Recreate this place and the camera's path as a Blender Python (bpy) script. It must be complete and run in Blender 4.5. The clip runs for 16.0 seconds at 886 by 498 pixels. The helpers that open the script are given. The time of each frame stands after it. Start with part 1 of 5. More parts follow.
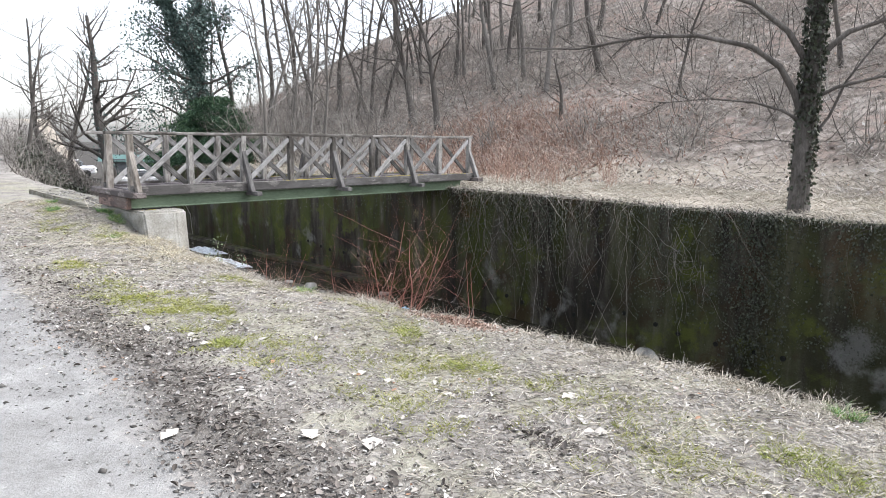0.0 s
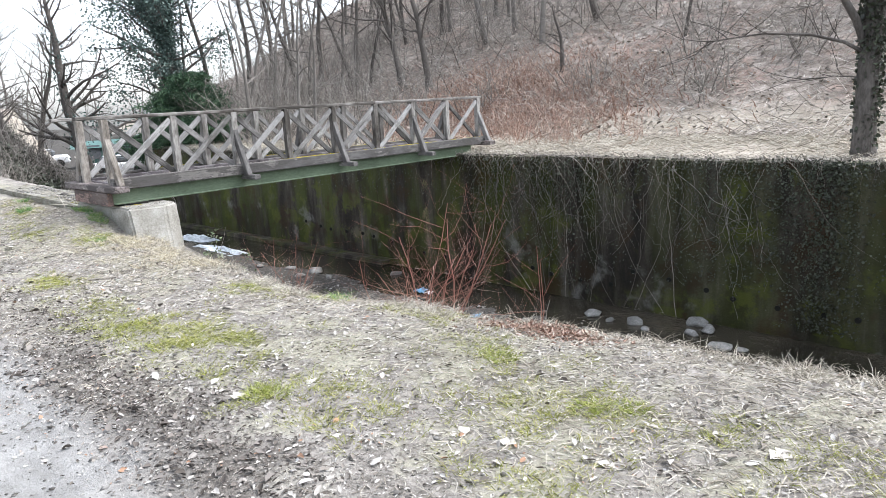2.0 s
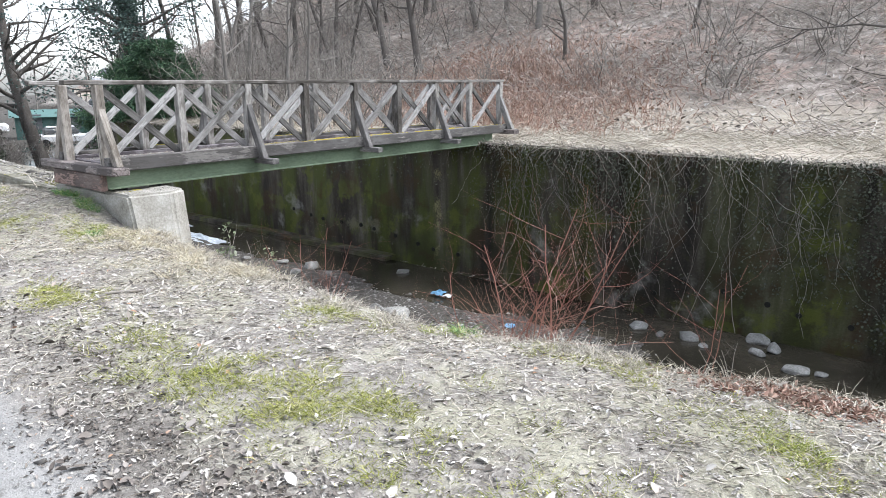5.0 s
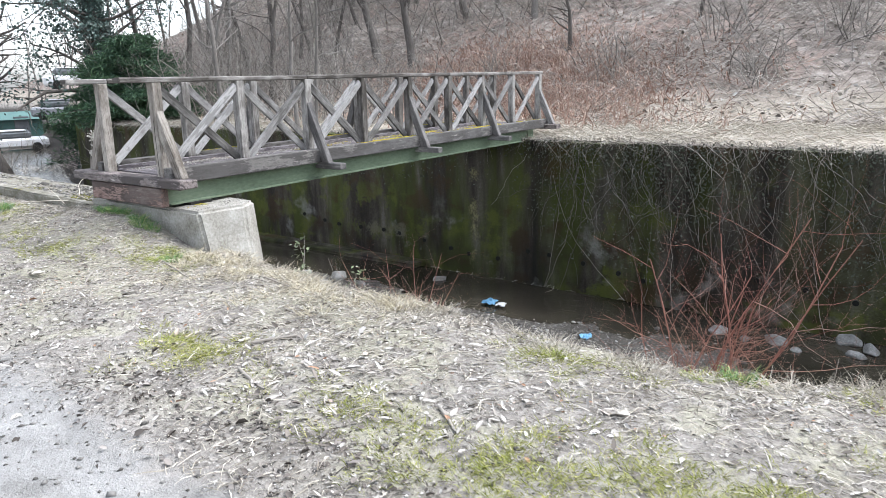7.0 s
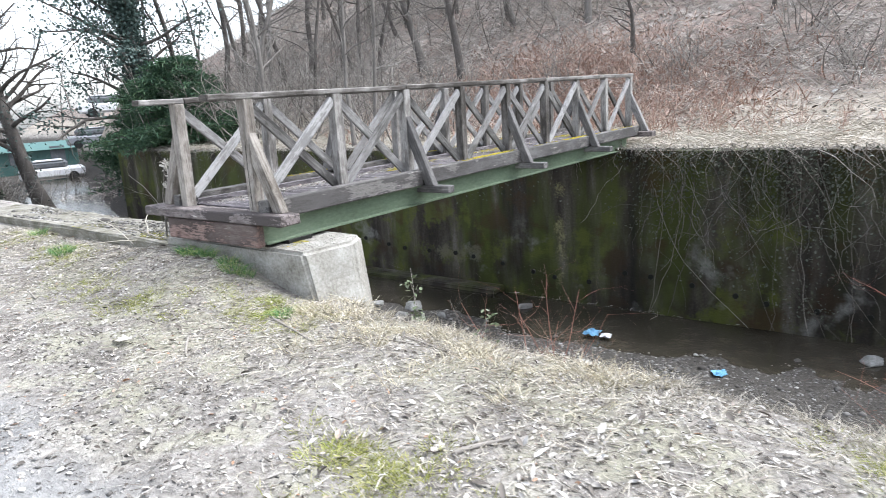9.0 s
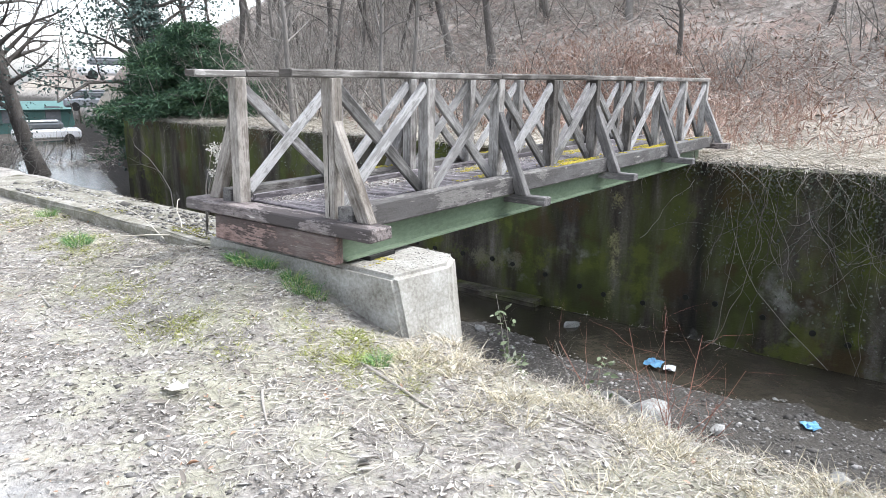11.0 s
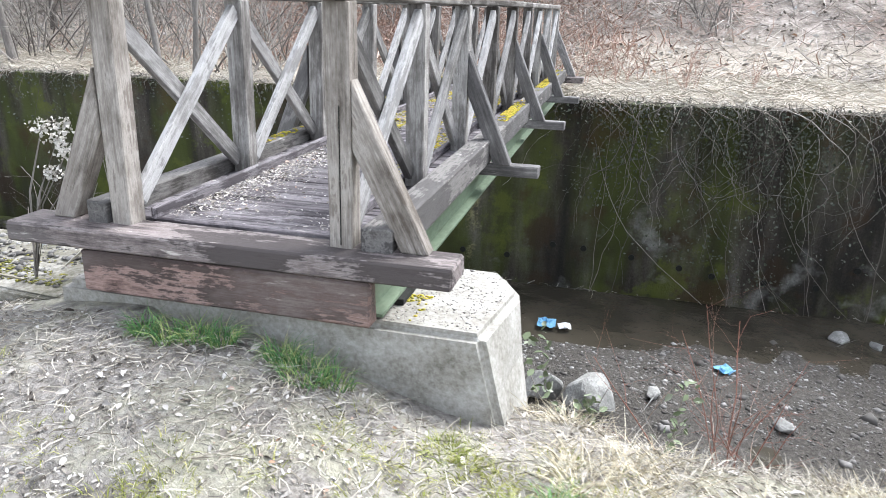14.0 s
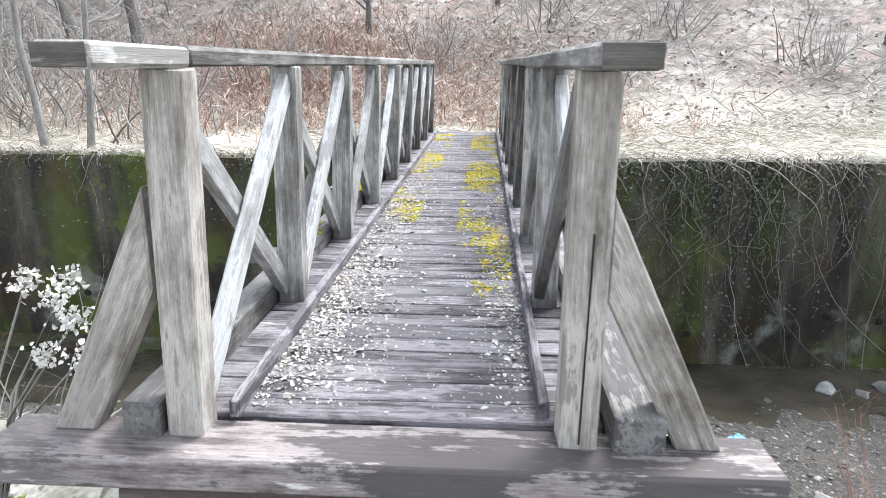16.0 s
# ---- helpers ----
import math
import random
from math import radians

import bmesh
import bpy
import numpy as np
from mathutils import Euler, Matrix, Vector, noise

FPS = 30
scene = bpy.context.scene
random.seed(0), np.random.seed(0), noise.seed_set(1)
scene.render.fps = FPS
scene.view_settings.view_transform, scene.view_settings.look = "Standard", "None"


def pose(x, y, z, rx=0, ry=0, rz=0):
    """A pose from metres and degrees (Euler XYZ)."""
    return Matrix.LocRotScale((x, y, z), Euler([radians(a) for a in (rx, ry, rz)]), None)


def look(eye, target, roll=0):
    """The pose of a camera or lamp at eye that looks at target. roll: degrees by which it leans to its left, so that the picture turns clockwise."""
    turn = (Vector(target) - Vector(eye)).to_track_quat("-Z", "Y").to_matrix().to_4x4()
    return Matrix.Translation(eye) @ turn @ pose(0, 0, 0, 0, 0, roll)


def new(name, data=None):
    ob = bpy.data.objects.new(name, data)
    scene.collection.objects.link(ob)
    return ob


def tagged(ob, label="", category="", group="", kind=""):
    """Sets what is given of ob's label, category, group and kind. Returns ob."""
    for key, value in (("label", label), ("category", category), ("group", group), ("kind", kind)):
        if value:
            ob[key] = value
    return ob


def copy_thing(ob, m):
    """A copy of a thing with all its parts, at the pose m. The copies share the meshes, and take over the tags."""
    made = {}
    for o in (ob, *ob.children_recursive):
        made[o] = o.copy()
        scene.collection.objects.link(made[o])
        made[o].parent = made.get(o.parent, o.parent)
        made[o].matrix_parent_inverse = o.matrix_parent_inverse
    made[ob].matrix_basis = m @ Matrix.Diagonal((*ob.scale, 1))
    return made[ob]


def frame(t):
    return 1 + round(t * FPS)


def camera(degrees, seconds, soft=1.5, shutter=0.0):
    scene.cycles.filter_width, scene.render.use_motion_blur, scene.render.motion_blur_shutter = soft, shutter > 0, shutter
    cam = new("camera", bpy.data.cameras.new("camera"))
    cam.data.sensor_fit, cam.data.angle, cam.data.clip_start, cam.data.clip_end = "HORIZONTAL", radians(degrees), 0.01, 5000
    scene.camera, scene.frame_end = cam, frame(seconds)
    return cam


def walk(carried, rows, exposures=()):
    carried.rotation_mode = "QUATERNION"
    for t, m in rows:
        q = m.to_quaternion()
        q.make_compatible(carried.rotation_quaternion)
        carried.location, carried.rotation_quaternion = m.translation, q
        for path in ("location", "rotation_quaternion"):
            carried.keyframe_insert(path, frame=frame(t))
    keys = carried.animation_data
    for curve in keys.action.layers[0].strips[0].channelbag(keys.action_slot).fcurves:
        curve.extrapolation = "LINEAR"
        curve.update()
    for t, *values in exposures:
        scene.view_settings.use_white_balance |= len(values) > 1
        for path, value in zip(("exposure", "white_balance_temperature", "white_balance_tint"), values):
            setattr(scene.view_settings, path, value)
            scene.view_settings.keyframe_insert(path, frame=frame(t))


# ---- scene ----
cam = camera(66.2, 16.0, soft=0.75, shutter=0.2)
PATH = [
    (0, (0.12, -0.697, 1.751), (-1.288, 0.687, 1.43), 0.7),
    (0.5, (-0.261, -0.459, 1.756), (-1.616, 0.944, 1.312), -0.8),
    (1, (-0.629, -0.387, 1.767), (-1.951, 1.036, 1.291), 2.3),
    (1.5, (-1.073, -0.343, 1.771), (-2.322, 1.162, 1.353), 1.7),
    (2, (-1.461, -0.164, 1.768), (-2.827, 1.232, 1.34), -3.2),
    (2.5, (-1.74, -0.016, 1.781), (-3.12, 1.361, 1.335), -2.1),
    (3, (-2.039, 0.049, 1.789), (-3.207, 1.602, 1.317), -0.6),
    (3.5, (-2.556, 0.067, 1.807), (-3.599, 1.671, 1.225), -0.8),
    (4, (-2.993, 0.142, 1.742), (-4.225, 1.657, 1.31), -1.3),
    (4.5, (-3.326, 0.109, 1.749), (-4.672, 1.517, 1.295), 0.6),
    (4.7, (-3.47, 0.043, 1.731), (-4.769, 1.493, 1.272), 0.2),
    (6.8, (-5.697, -0.445, 1.764), (-6.84, 1.12, 1.267), -1.5),
    (7, (-5.897, -0.409, 1.733), (-7.031, 1.164, 1.244), -1.4),
    (7.5, (-6.288, -0.282, 1.738), (-7.539, 1.227, 1.341), -3.8),
    (8, (-6.679, -0.239, 1.734), (-7.921, 1.278, 1.34), -1.4),
    (8.5, (-7.145, -0.164, 1.752), (-8.245, 1.439, 1.283), -1.0),
    (9, (-7.672, 0.022, 1.699), (-8.87, 1.56, 1.25), -3.8),
    (9.2, (-7.839, 0.086, 1.751), (-9.076, 1.592, 1.304), -3.7),
    (11.3, (-9.517, 0.488, 1.744), (-10.64, 2.069, 1.254), 2.0),
    (11.5, (-9.697, 0.524, 1.737), (-10.73, 2.176, 1.285), 1.6),
    (12, (-10.173, 0.54, 1.792), (-11.034, 2.291, 1.357), 1.8),
    (12.5, (-10.552, 0.66, 1.711), (-11.593, 2.301, 1.242), -0.7),
    (13, (-11.02, 0.888, 1.775), (-11.976, 2.567, 1.261), -1.0),
    (13.5, (-11.5, 1.106, 1.728), (-12.161, 2.9, 1.141), 0.9),
    (14, (-11.895, 1.314, 1.734), (-12.351, 3.143, 1.066), 1.3),
    (14.5, (-12.304, 1.654, 1.723), (-13.01, 3.439, 1.162), -2.9),
    (15, (-12.646, 1.849, 1.72), (-13.21, 3.682, 1.151), 0.2),
    (15.5, (-13.095, 1.964, 1.791), (-13.25, 3.875, 1.219), 1.7),
    (16, (-13.323, 2.256, 1.769), (-13.438, 4.182, 1.243), 0.2),
]
walk(cam, [(t, look(eye, target, roll)) for t, eye, target, roll in PATH], exposures=[(0.0, 1.56, 6300, 11), (3.0, 1.80, 6150, 10), (4.0, 1.86, 6150, 10), (4.5, 1.70, 6150, 10), (7.0, 1.74, 6120, 10), (8.5, 1.84, 6080, 10), (11.5, 2.02, 6130, 10), (13.0, 2.2, 6150, 10), (14.0, 2.12, 6130, 10), (15.0, 2.36, 6100, 9), (16.0, 2.42, 6050, 7)])

# ---- light: overcast winter sky ----
SUN_EL, SUN_AZ = radians(54), radians(35)
world = bpy.data.worlds.new("overcast_sky")
scene.world = world
world.use_nodes = True
wn, wl = world.node_tree.nodes, world.node_tree.links
sky = wn.new("ShaderNodeTexSky")
sky.sky_type, sky.sun_disc, sky.sun_elevation, sky.sun_rotation = "NISHITA", False, SUN_EL, SUN_AZ
sky.air_density, sky.dust_density, sky.ozone_density = 1.0, 2.0, 1.0
hsv = wn.new("ShaderNodeHueSaturation")
hsv.inputs["Saturation"].default_value = 0.30
wl.new(sky.outputs[0], hsv.inputs["Color"])
wl.new(hsv.outputs[0], wn["Background"].inputs["Color"])
wn["Background"].inputs["Strength"].default_value = 0.14
sun = new("sun", bpy.data.lights.new("sun", "SUN"))
sun.data.energy, sun.data.angle, sun.data.color = 1.5, radians(25), (1.0, 0.985, 0.96)
sun.matrix_basis = look((0, 0, 30), (-math.sin(SUN_AZ) * 30, -math.cos(SUN_AZ) * 30, 30 - 30 * math.tan(SUN_EL)))

# ---- materials ----


def tree_of(name):
    m = bpy.data.materials.new(name)
    m.use_nodes = True
    return m, m.node_tree.nodes, m.node_tree.links, m.node_tree.nodes["Principled BSDF"]


def ramp_node(nodes, cols):
    r = nodes.new("ShaderNodeValToRGB")
    el = r.color_ramp.elements
    while len(el) < len(cols):
        el.new(0.5)
    for e, (p, c) in zip(el, cols):
        e.position, e.color = p, (*c, 1)
    return r


def noise_node(nodes, links, vec, scale, detail=4.0, rough=0.6):
    n = nodes.new("ShaderNodeTexNoise")
    n.inputs["Scale"].default_value, n.inputs["Detail"].default_value, n.inputs["Roughness"].default_value = scale, detail, rough
    if vec is not None:
        links.new(vec, n.inputs["Vector"])
    return n.outputs[0]


def calc(nodes, links, op, a, b=None, c=None, clamp=False):
    n = nodes.new("ShaderNodeMath")
    n.operation, n.use_clamp = op, clamp
    for i, v in enumerate((a, b, c)):
        if v is None:
            continue
        if isinstance(v, (int, float)):
            n.inputs[i].default_value = v
        else:
            links.new(v, n.inputs[i])
    return n.outputs[0]


def step(nodes, links, v, lo, hi):
    n = nodes.new("ShaderNodeMapRange")
    n.interpolation_type = "SMOOTHSTEP"
    n.inputs["From Min"].default_value, n.inputs["From Max"].default_value = lo, hi
    links.new(v, n.inputs["Value"])
    return n.outputs[0]


def mix(nodes, links, fac, a, b, blend="MIX"):
    n = nodes.new("ShaderNodeMix")
    n.data_type, n.blend_type = "RGBA", blend
    for sock, v in ((n.inputs[0], fac), (n.inputs[6], a), (n.inputs[7], b)):
        if isinstance(v, (int, float)):
            sock.default_value = v
        elif isinstance(v, tuple):
            sock.default_value = (*v, 1)
        else:
            links.new(v, sock)
    return n.outputs[2]


def bump_to(nodes, links, bsdf, height, strength, dist=0.01):
    b = nodes.new("ShaderNodeBump")
    b.inputs["Strength"].default_value, b.inputs["Distance"].default_value = strength, dist
    links.new(height, b.inputs["Height"])
    links.new(b.outputs[0], bsdf.inputs["Normal"])


def coords(nodes, links, stretch=(1, 1, 1), random_shift=True):
    tc = nodes.new("ShaderNodeTexCoord")
    mp = nodes.new("ShaderNodeMapping")
    mp.inputs["Scale"].default_value = stretch
    links.new(tc.outputs["Object"], mp.inputs["Vector"])
    if random_shift:
        oi = nodes.new("ShaderNodeObjectInfo")
        sh = calc(nodes, links, "MULTIPLY", oi.outputs["Random"], 37.0)
        links.new(sh, mp.inputs["Location"])
    return mp.outputs[0]


def surf(name, cols, scale=4.0, fine=45.0, stretch=(1, 1, 1), rough=0.85, bump=0.4, metal=0.0, dist=0.01, shift=True):
    """A two-scale surface: broad blotches and fine grain through one ramp."""
    m, n, l, bsdf = tree_of(name)
    vec = coords(n, l, stretch, shift)
    a = noise_node(n, l, vec, scale, 5)
    b = noise_node(n, l, vec, fine, 5, 0.7)
    v = calc(n, l, "MULTIPLY_ADD", b, 0.5, calc(n, l, "MULTIPLY", a, 0.5))
    r = ramp_node(n, cols)
    l.new(v, r.inputs[0])
    l.new(r.outputs[0], bsdf.inputs["Base Color"])
    bsdf.inputs["Roughness"].default_value, bsdf.inputs["Metallic"].default_value = rough, metal
    bsdf.inputs["Specular IOR Level"].default_value = 0.3
    bump_to(n, l, bsdf, v, bump, dist)
    return m


def island(name, cols, rough=0.8, spec=0.25, sub=0.0):
    """Loose stuff: each blade, leaf or stone takes its own tone."""
    m, n, l, bsdf = tree_of(name)
    g = n.new("ShaderNodeNewGeometry")
    tc = n.new("ShaderNodeTexCoord")
    r = ramp_node(n, cols)
    k = noise_node(n, l, tc.outputs["Object"], 0.7, 3)
    v = calc(n, l, "ADD", g.outputs["Random Per Island"], calc(n, l, "MULTIPLY_ADD", k, 0.5, -0.25), clamp=True)
    l.new(v, r.inputs[0])
    f = noise_node(n, l, tc.outputs["Object"], 90, 3)
    c = mix(n, l, calc(n, l, "MULTIPLY", f, 0.45), r.outputs[0], (0.10, 0.085, 0.07))
    l.new(c, bsdf.inputs["Base Color"])
    bsdf.inputs["Roughness"].default_value = rough
    bsdf.inputs["Specular IOR Level"].default_value = spec
    return m


def wood_material(name, cols, dark, stain, fleck=0.0, cover=0.5):
    """Weathered timber: grain runs along the local X axis."""
    m, n, l, bsdf = tree_of(name)
    vec = coords(n, l, (0.5, 9, 9))
    grain = noise_node(n, l, vec, 6, 6, 0.65)
    vec2 = coords(n, l, (0.6, 22, 22))
    fine = noise_node(n, l, vec2, 22, 4, 0.6)
    blot = noise_node(n, l, coords(n, l, (0.45, 1, 1)), 3.2, 7, 0.72)
    r = ramp_node(n, cols)
    oi = n.new("ShaderNodeObjectInfo")
    tone = calc(n, l, "MULTIPLY_ADD", oi.outputs["Random"], 0.20, -0.10)
    mixv = calc(n, l, "MULTIPLY_ADD", fine, 0.20, calc(n, l, "MULTIPLY_ADD", grain, 0.36, calc(n, l, "MULTIPLY_ADD", blot, 0.9, -0.25)))
    l.new(calc(n, l, "ADD", mixv, tone), r.inputs[0])
    edge = calc(n, l, "MULTIPLY_ADD", oi.outputs["Random"], 0.18, blot)
    patch = calc(n, l, "MULTIPLY_ADD", grain, 0.35, edge)
    c = mix(n, l, calc(n, l, "MULTIPLY", step(n, l, patch, 1.03 - 0.36 * cover, 1.11 - 0.36 * cover), stain), r.outputs[0], dark)
    wet = noise_node(n, l, coords(n, l, (0.5, 1.2, 1.2)), 1.6, 4, 0.6)
    c = mix(n, l, calc(n, l, "MULTIPLY", step(n, l, wet, 0.50, 0.66), 0.55), c, mix(n, l, 0.35, dark, r.outputs[0]))
    crack = step(n, l, calc(n, l, "MULTIPLY_ADD", grain, 0.5, calc(n, l, "MULTIPLY", fine, 0.5)), 0.38, 0.33)
    c = mix(n, l, calc(n, l, "MULTIPLY", crack, 0.75), c, (0.03, 0.026, 0.024))
    if fleck:
        lich = step(n, l, noise_node(n, l, coords(n, l, (0.16, 1, 1)), 26, 5, 0.72), 0.60, 0.70)
        lich = calc(n, l, "MULTIPLY", lich, step(n, l, noise_node(n, l, coords(n, l, (0.4, 1, 1)), 4, 4, 0.65), 0.40, 0.62))
        c = mix(n, l, calc(n, l, "MULTIPLY", lich, fleck), c, (0.54, 0.50, 0.46))
    l.new(c, bsdf.inputs["Base Color"])
    bsdf.inputs["Roughness"].default_value = 0.8
    bsdf.inputs["Specular IOR Level"].default_value = 0.25
    h = calc(n, l, "MULTIPLY_ADD", fine, 0.6, grain)
    bump_to(n, l, bsdf, h, 0.55, 0.006)
    return m


GREY = [(0.34, (0.05, 0.044, 0.038)), (0.49, (0.17, 0.158, 0.146)), (0.64, (0.44, 0.425, 0.40))]
M_POST = wood_material("weathered_grey_wood", GREY, (0.10, 0.09, 0.082), 0.75, 0.35)
M_POST_PALE = wood_material("pale_worn_wood", [(0.34, (0.09, 0.076, 0.062)), (0.48, (0.25, 0.226, 0.20)), (0.62, (0.50, 0.465, 0.42))], (0.11, 0.09, 0.075), 0.8, 0.5, 0.6)
# brace wood in a lighter copy: skylight on upward faces put into the colour
M_BRACE_LIT = wood_material("lit_brace_wood", [(0.32, (0.09, 0.086, 0.08)), (0.47, (0.25, 0.243, 0.235)), (0.63, (0.54, 0.535, 0.525))], (0.10, 0.094, 0.09), 0.75, 0.4, 0.6)
M_BRACE = wood_material("weathered_brace_wood", [(0.34, (0.05, 0.047, 0.044)), (0.5, (0.17, 0.163, 0.155)), (0.66, (0.42, 0.41, 0.40))], (0.11, 0.10, 0.095), 0.7, 0.4)
M_DECK = wood_material("weathered_deck_wood", [(0.36, (0.03, 0.026, 0.029)), (0.48, (0.16, 0.145, 0.153)), (0.60, (0.46, 0.44, 0.45))], (0.04, 0.033, 0.037), 0.92, 0.9, 0.75)
M_SILL = wood_material("stained_sill_wood", [(0.35, (0.04, 0.033, 0.032)), (0.48, (0.18, 0.152, 0.145)), (0.62, (0.47, 0.43, 0.41))], (0.038, 0.03, 0.029), 0.92, 0.9, 0.75)
M_BEARER = wood_material("red_brown_beam_wood", [(0.34, (0.065, 0.042, 0.036)), (0.46, (0.30, 0.205, 0.178)), (0.60, (0.62, 0.53, 0.485))], (0.03, 0.02, 0.018), 0.92, 0.5, 0.85)
M_CURB = wood_material("stained_curb_wood", [(0.34, (0.045, 0.04, 0.036)), (0.5, (0.18, 0.17, 0.16)), (0.64, (0.46, 0.45, 0.44))], (0.04, 0.036, 0.034), 0.9, 0.7, 0.8)
M_DARKWOOD = wood_material("dark_weathered_wood", [(0.30, (0.06, 0.057, 0.056)), (0.5, (0.15, 0.142, 0.138)), (0.66, (0.40, 0.385, 0.37))], (0.05, 0.046, 0.045), 0.7, 0.3)
M_ENDGRAIN = wood_material("dark_end_grain", [(0.30, (0.035, 0.03, 0.026)), (0.5, (0.09, 0.08, 0.07)), (0.72, (0.19, 0.175, 0.16))], (0.04, 0.035, 0.03), 0.7, 0.3)
M_STEEL = surf("green_painted_steel", [(0.3, (0.05, 0.066, 0.042)), (0.5, (0.105, 0.14, 0.092)), (0.7, (0.165, 0.205, 0.145))], 2.0, 30, (0.4, 1, 1), 0.55, 0.15)
M_PIER = surf("weathered_concrete", [(0.32, (0.11, 0.10, 0.08)), (0.48, (0.26, 0.248, 0.218)), (0.64, (0.40, 0.388, 0.36))], 3.5, 40, (1, 1, 1), 0.9, 0.5)
M_KERB = surf("mossy_concrete", [(0.34, (0.07, 0.068, 0.04)), (0.5, (0.18, 0.168, 0.135)), (0.66, (0.36, 0.345, 0.31))], 4, 35, (1, 1, 1), 0.92, 0.6)
M_BARK = surf("grey_bark", [(0.3, (0.03, 0.026, 0.023)), (0.5, (0.085, 0.076, 0.068)), (0.7, (0.18, 0.165, 0.15))], 3, 30, (1, 1, 0.3), 0.95, 0.8, dist=0.02)
M_BARK_PALE = surf("pale_thin_bark", [(0.3, (0.07, 0.063, 0.056)), (0.5, (0.15, 0.137, 0.124)), (0.7, (0.26, 0.243, 0.225))], 3, 30, (1, 1, 0.3), 0.95, 0.5)
M_REDTWIG = island("red_brown_twigs", [(0.0, (0.13, 0.042, 0.03)), (0.5, (0.27, 0.105, 0.075)), (0.8, (0.36, 0.20, 0.15)), (1.0, (0.46, 0.36, 0.30))])
M_LEAF_DARK = island("dark_damp_leaves", [(0.0, (0.05, 0.043, 0.038)), (0.5, (0.14, 0.122, 0.11)), (0.85, (0.27, 0.245, 0.225)), (1.0, (0.38, 0.355, 0.33))])
M_VINE = island("dark_vines", [(0.0, (0.035, 0.030, 0.025)), (0.5, (0.095, 0.082, 0.066)), (0.8, (0.20, 0.178, 0.15)), (1.0, (0.38, 0.35, 0.31))])
M_TWIG = island("grey_twigs", [(0.0, (0.09, 0.08, 0.072)), (0.5, (0.20, 0.183, 0.165)), (1.0, (0.40, 0.375, 0.34))])
M_STRAW = island("dry_straw", [(0.0, (0.22, 0.19, 0.15)), (0.4, (0.46, 0.42, 0.345)), (0.8, (0.58, 0.54, 0.46)), (1.0, (0.68, 0.645, 0.57))])
M_STRAW_GREY = island("grey_dead_stalks", [(0.0, (0.07, 0.062, 0.054)), (0.45, (0.23, 0.205, 0.18)), (0.75, (0.38, 0.355, 0.32)), (1.0, (0.56, 0.53, 0.485))])
M_HILLSTALK = island("pale_dead_brambles", [(0.0, (0.20, 0.172, 0.15)), (0.35, (0.35, 0.31, 0.275)), (0.7, (0.52, 0.475, 0.425)), (1.0, (0.68, 0.64, 0.59))])
M_STRAW_WARM = island("warm_straw", [(0.0, (0.28, 0.235, 0.15)), (0.4, (0.50, 0.44, 0.30)), (0.8, (0.68, 0.62, 0.46)), (1.0, (0.78, 0.74, 0.60))])
M_GRASS = island("green_grass", [(0.0, (0.15, 0.18, 0.03)), (0.45, (0.27, 0.30, 0.05)), (0.8, (0.40, 0.40, 0.11)), (1.0, (0.50, 0.46, 0.20))])
M_LUSH = island("lush_green_grass", [(0.0, (0.05, 0.17, 0.05)), (0.55, (0.13, 0.30, 0.085)), (0.82, (0.34, 0.42, 0.13)), (1.0, (0.58, 0.52, 0.32))])
M_SPRING = island("fresh_yellow_green_grass", [(0.0, (0.14, 0.19, 0.03)), (0.5, (0.30, 0.36, 0.06)), (0.8, (0.46, 0.48, 0.14)), (1.0, (0.60, 0.54, 0.30))])
M_LEAF = island("dead_leaves", [(0.0, (0.07, 0.06, 0.052)), (0.22, (0.23, 0.205, 0.18)), (0.5, (0.43, 0.405, 0.37)), (0.82, (0.56, 0.535, 0.50)), (0.95, (0.70, 0.685, 0.66)), (1.0, (0.42, 0.25, 0.16))])
M_LEAF_PALE = island("pale_dry_leaf", [(0.0, (0.50, 0.45, 0.38)), (0.6, (0.66, 0.62, 0.56)), (1.0, (0.75, 0.73, 0.70))])
M_REDLITTER = island("reddish_litter", [(0.0, (0.19, 0.105, 0.078)), (0.5, (0.38, 0.235, 0.178)), (1.0, (0.56, 0.44, 0.36))])
M_IVY = island("ivy_leaves", [(0.0, (0.008, 0.014, 0.007)), (0.6, (0.020, 0.034, 0.016)), (1.0, (0.055, 0.075, 0.04))], 0.5, 0.4)
M_IVY_DARK = island("dark_ivy_leaves", [(0.0, (0.02, 0.05, 0.045)), (0.6, (0.05, 0.10, 0.09)), (1.0, (0.11, 0.18, 0.155))], 0.55, 0.35)
M_IVYPALE = island("grey_green_leaves", [(0.0, (0.025, 0.034, 0.018)), (0.6, (0.055, 0.07, 0.042)), (1.0, (0.13, 0.145, 0.115))], 0.6, 0.3)
M_CONIFER = island("dark_conifer_needles", [(0.0, (0.02, 0.065, 0.035)), (0.6, (0.045, 0.12, 0.065)), (1.0, (0.10, 0.19, 0.085))], 0.7, 0.2)
M_MOSS = island("yellow_green_moss", [(0.0, (0.20, 0.19, 0.02)), (0.6, (0.42, 0.37, 0.03)), (1.0, (0.52, 0.36, 0.05))], 0.95, 0.1)
M_KERBMOSS = island("dull_green_moss", [(0.0, (0.07, 0.075, 0.02)), (0.6, (0.16, 0.16, 0.035)), (1.0, (0.33, 0.30, 0.06))], 0.95, 0.1)
M_STONE = surf("grey_stone", [(0.3, (0.09, 0.088, 0.082)), (0.5, (0.20, 0.198, 0.185)), (0.66, (0.42, 0.415, 0.395))], 4, 40, (1, 1, 1), 0.85, 0.5)
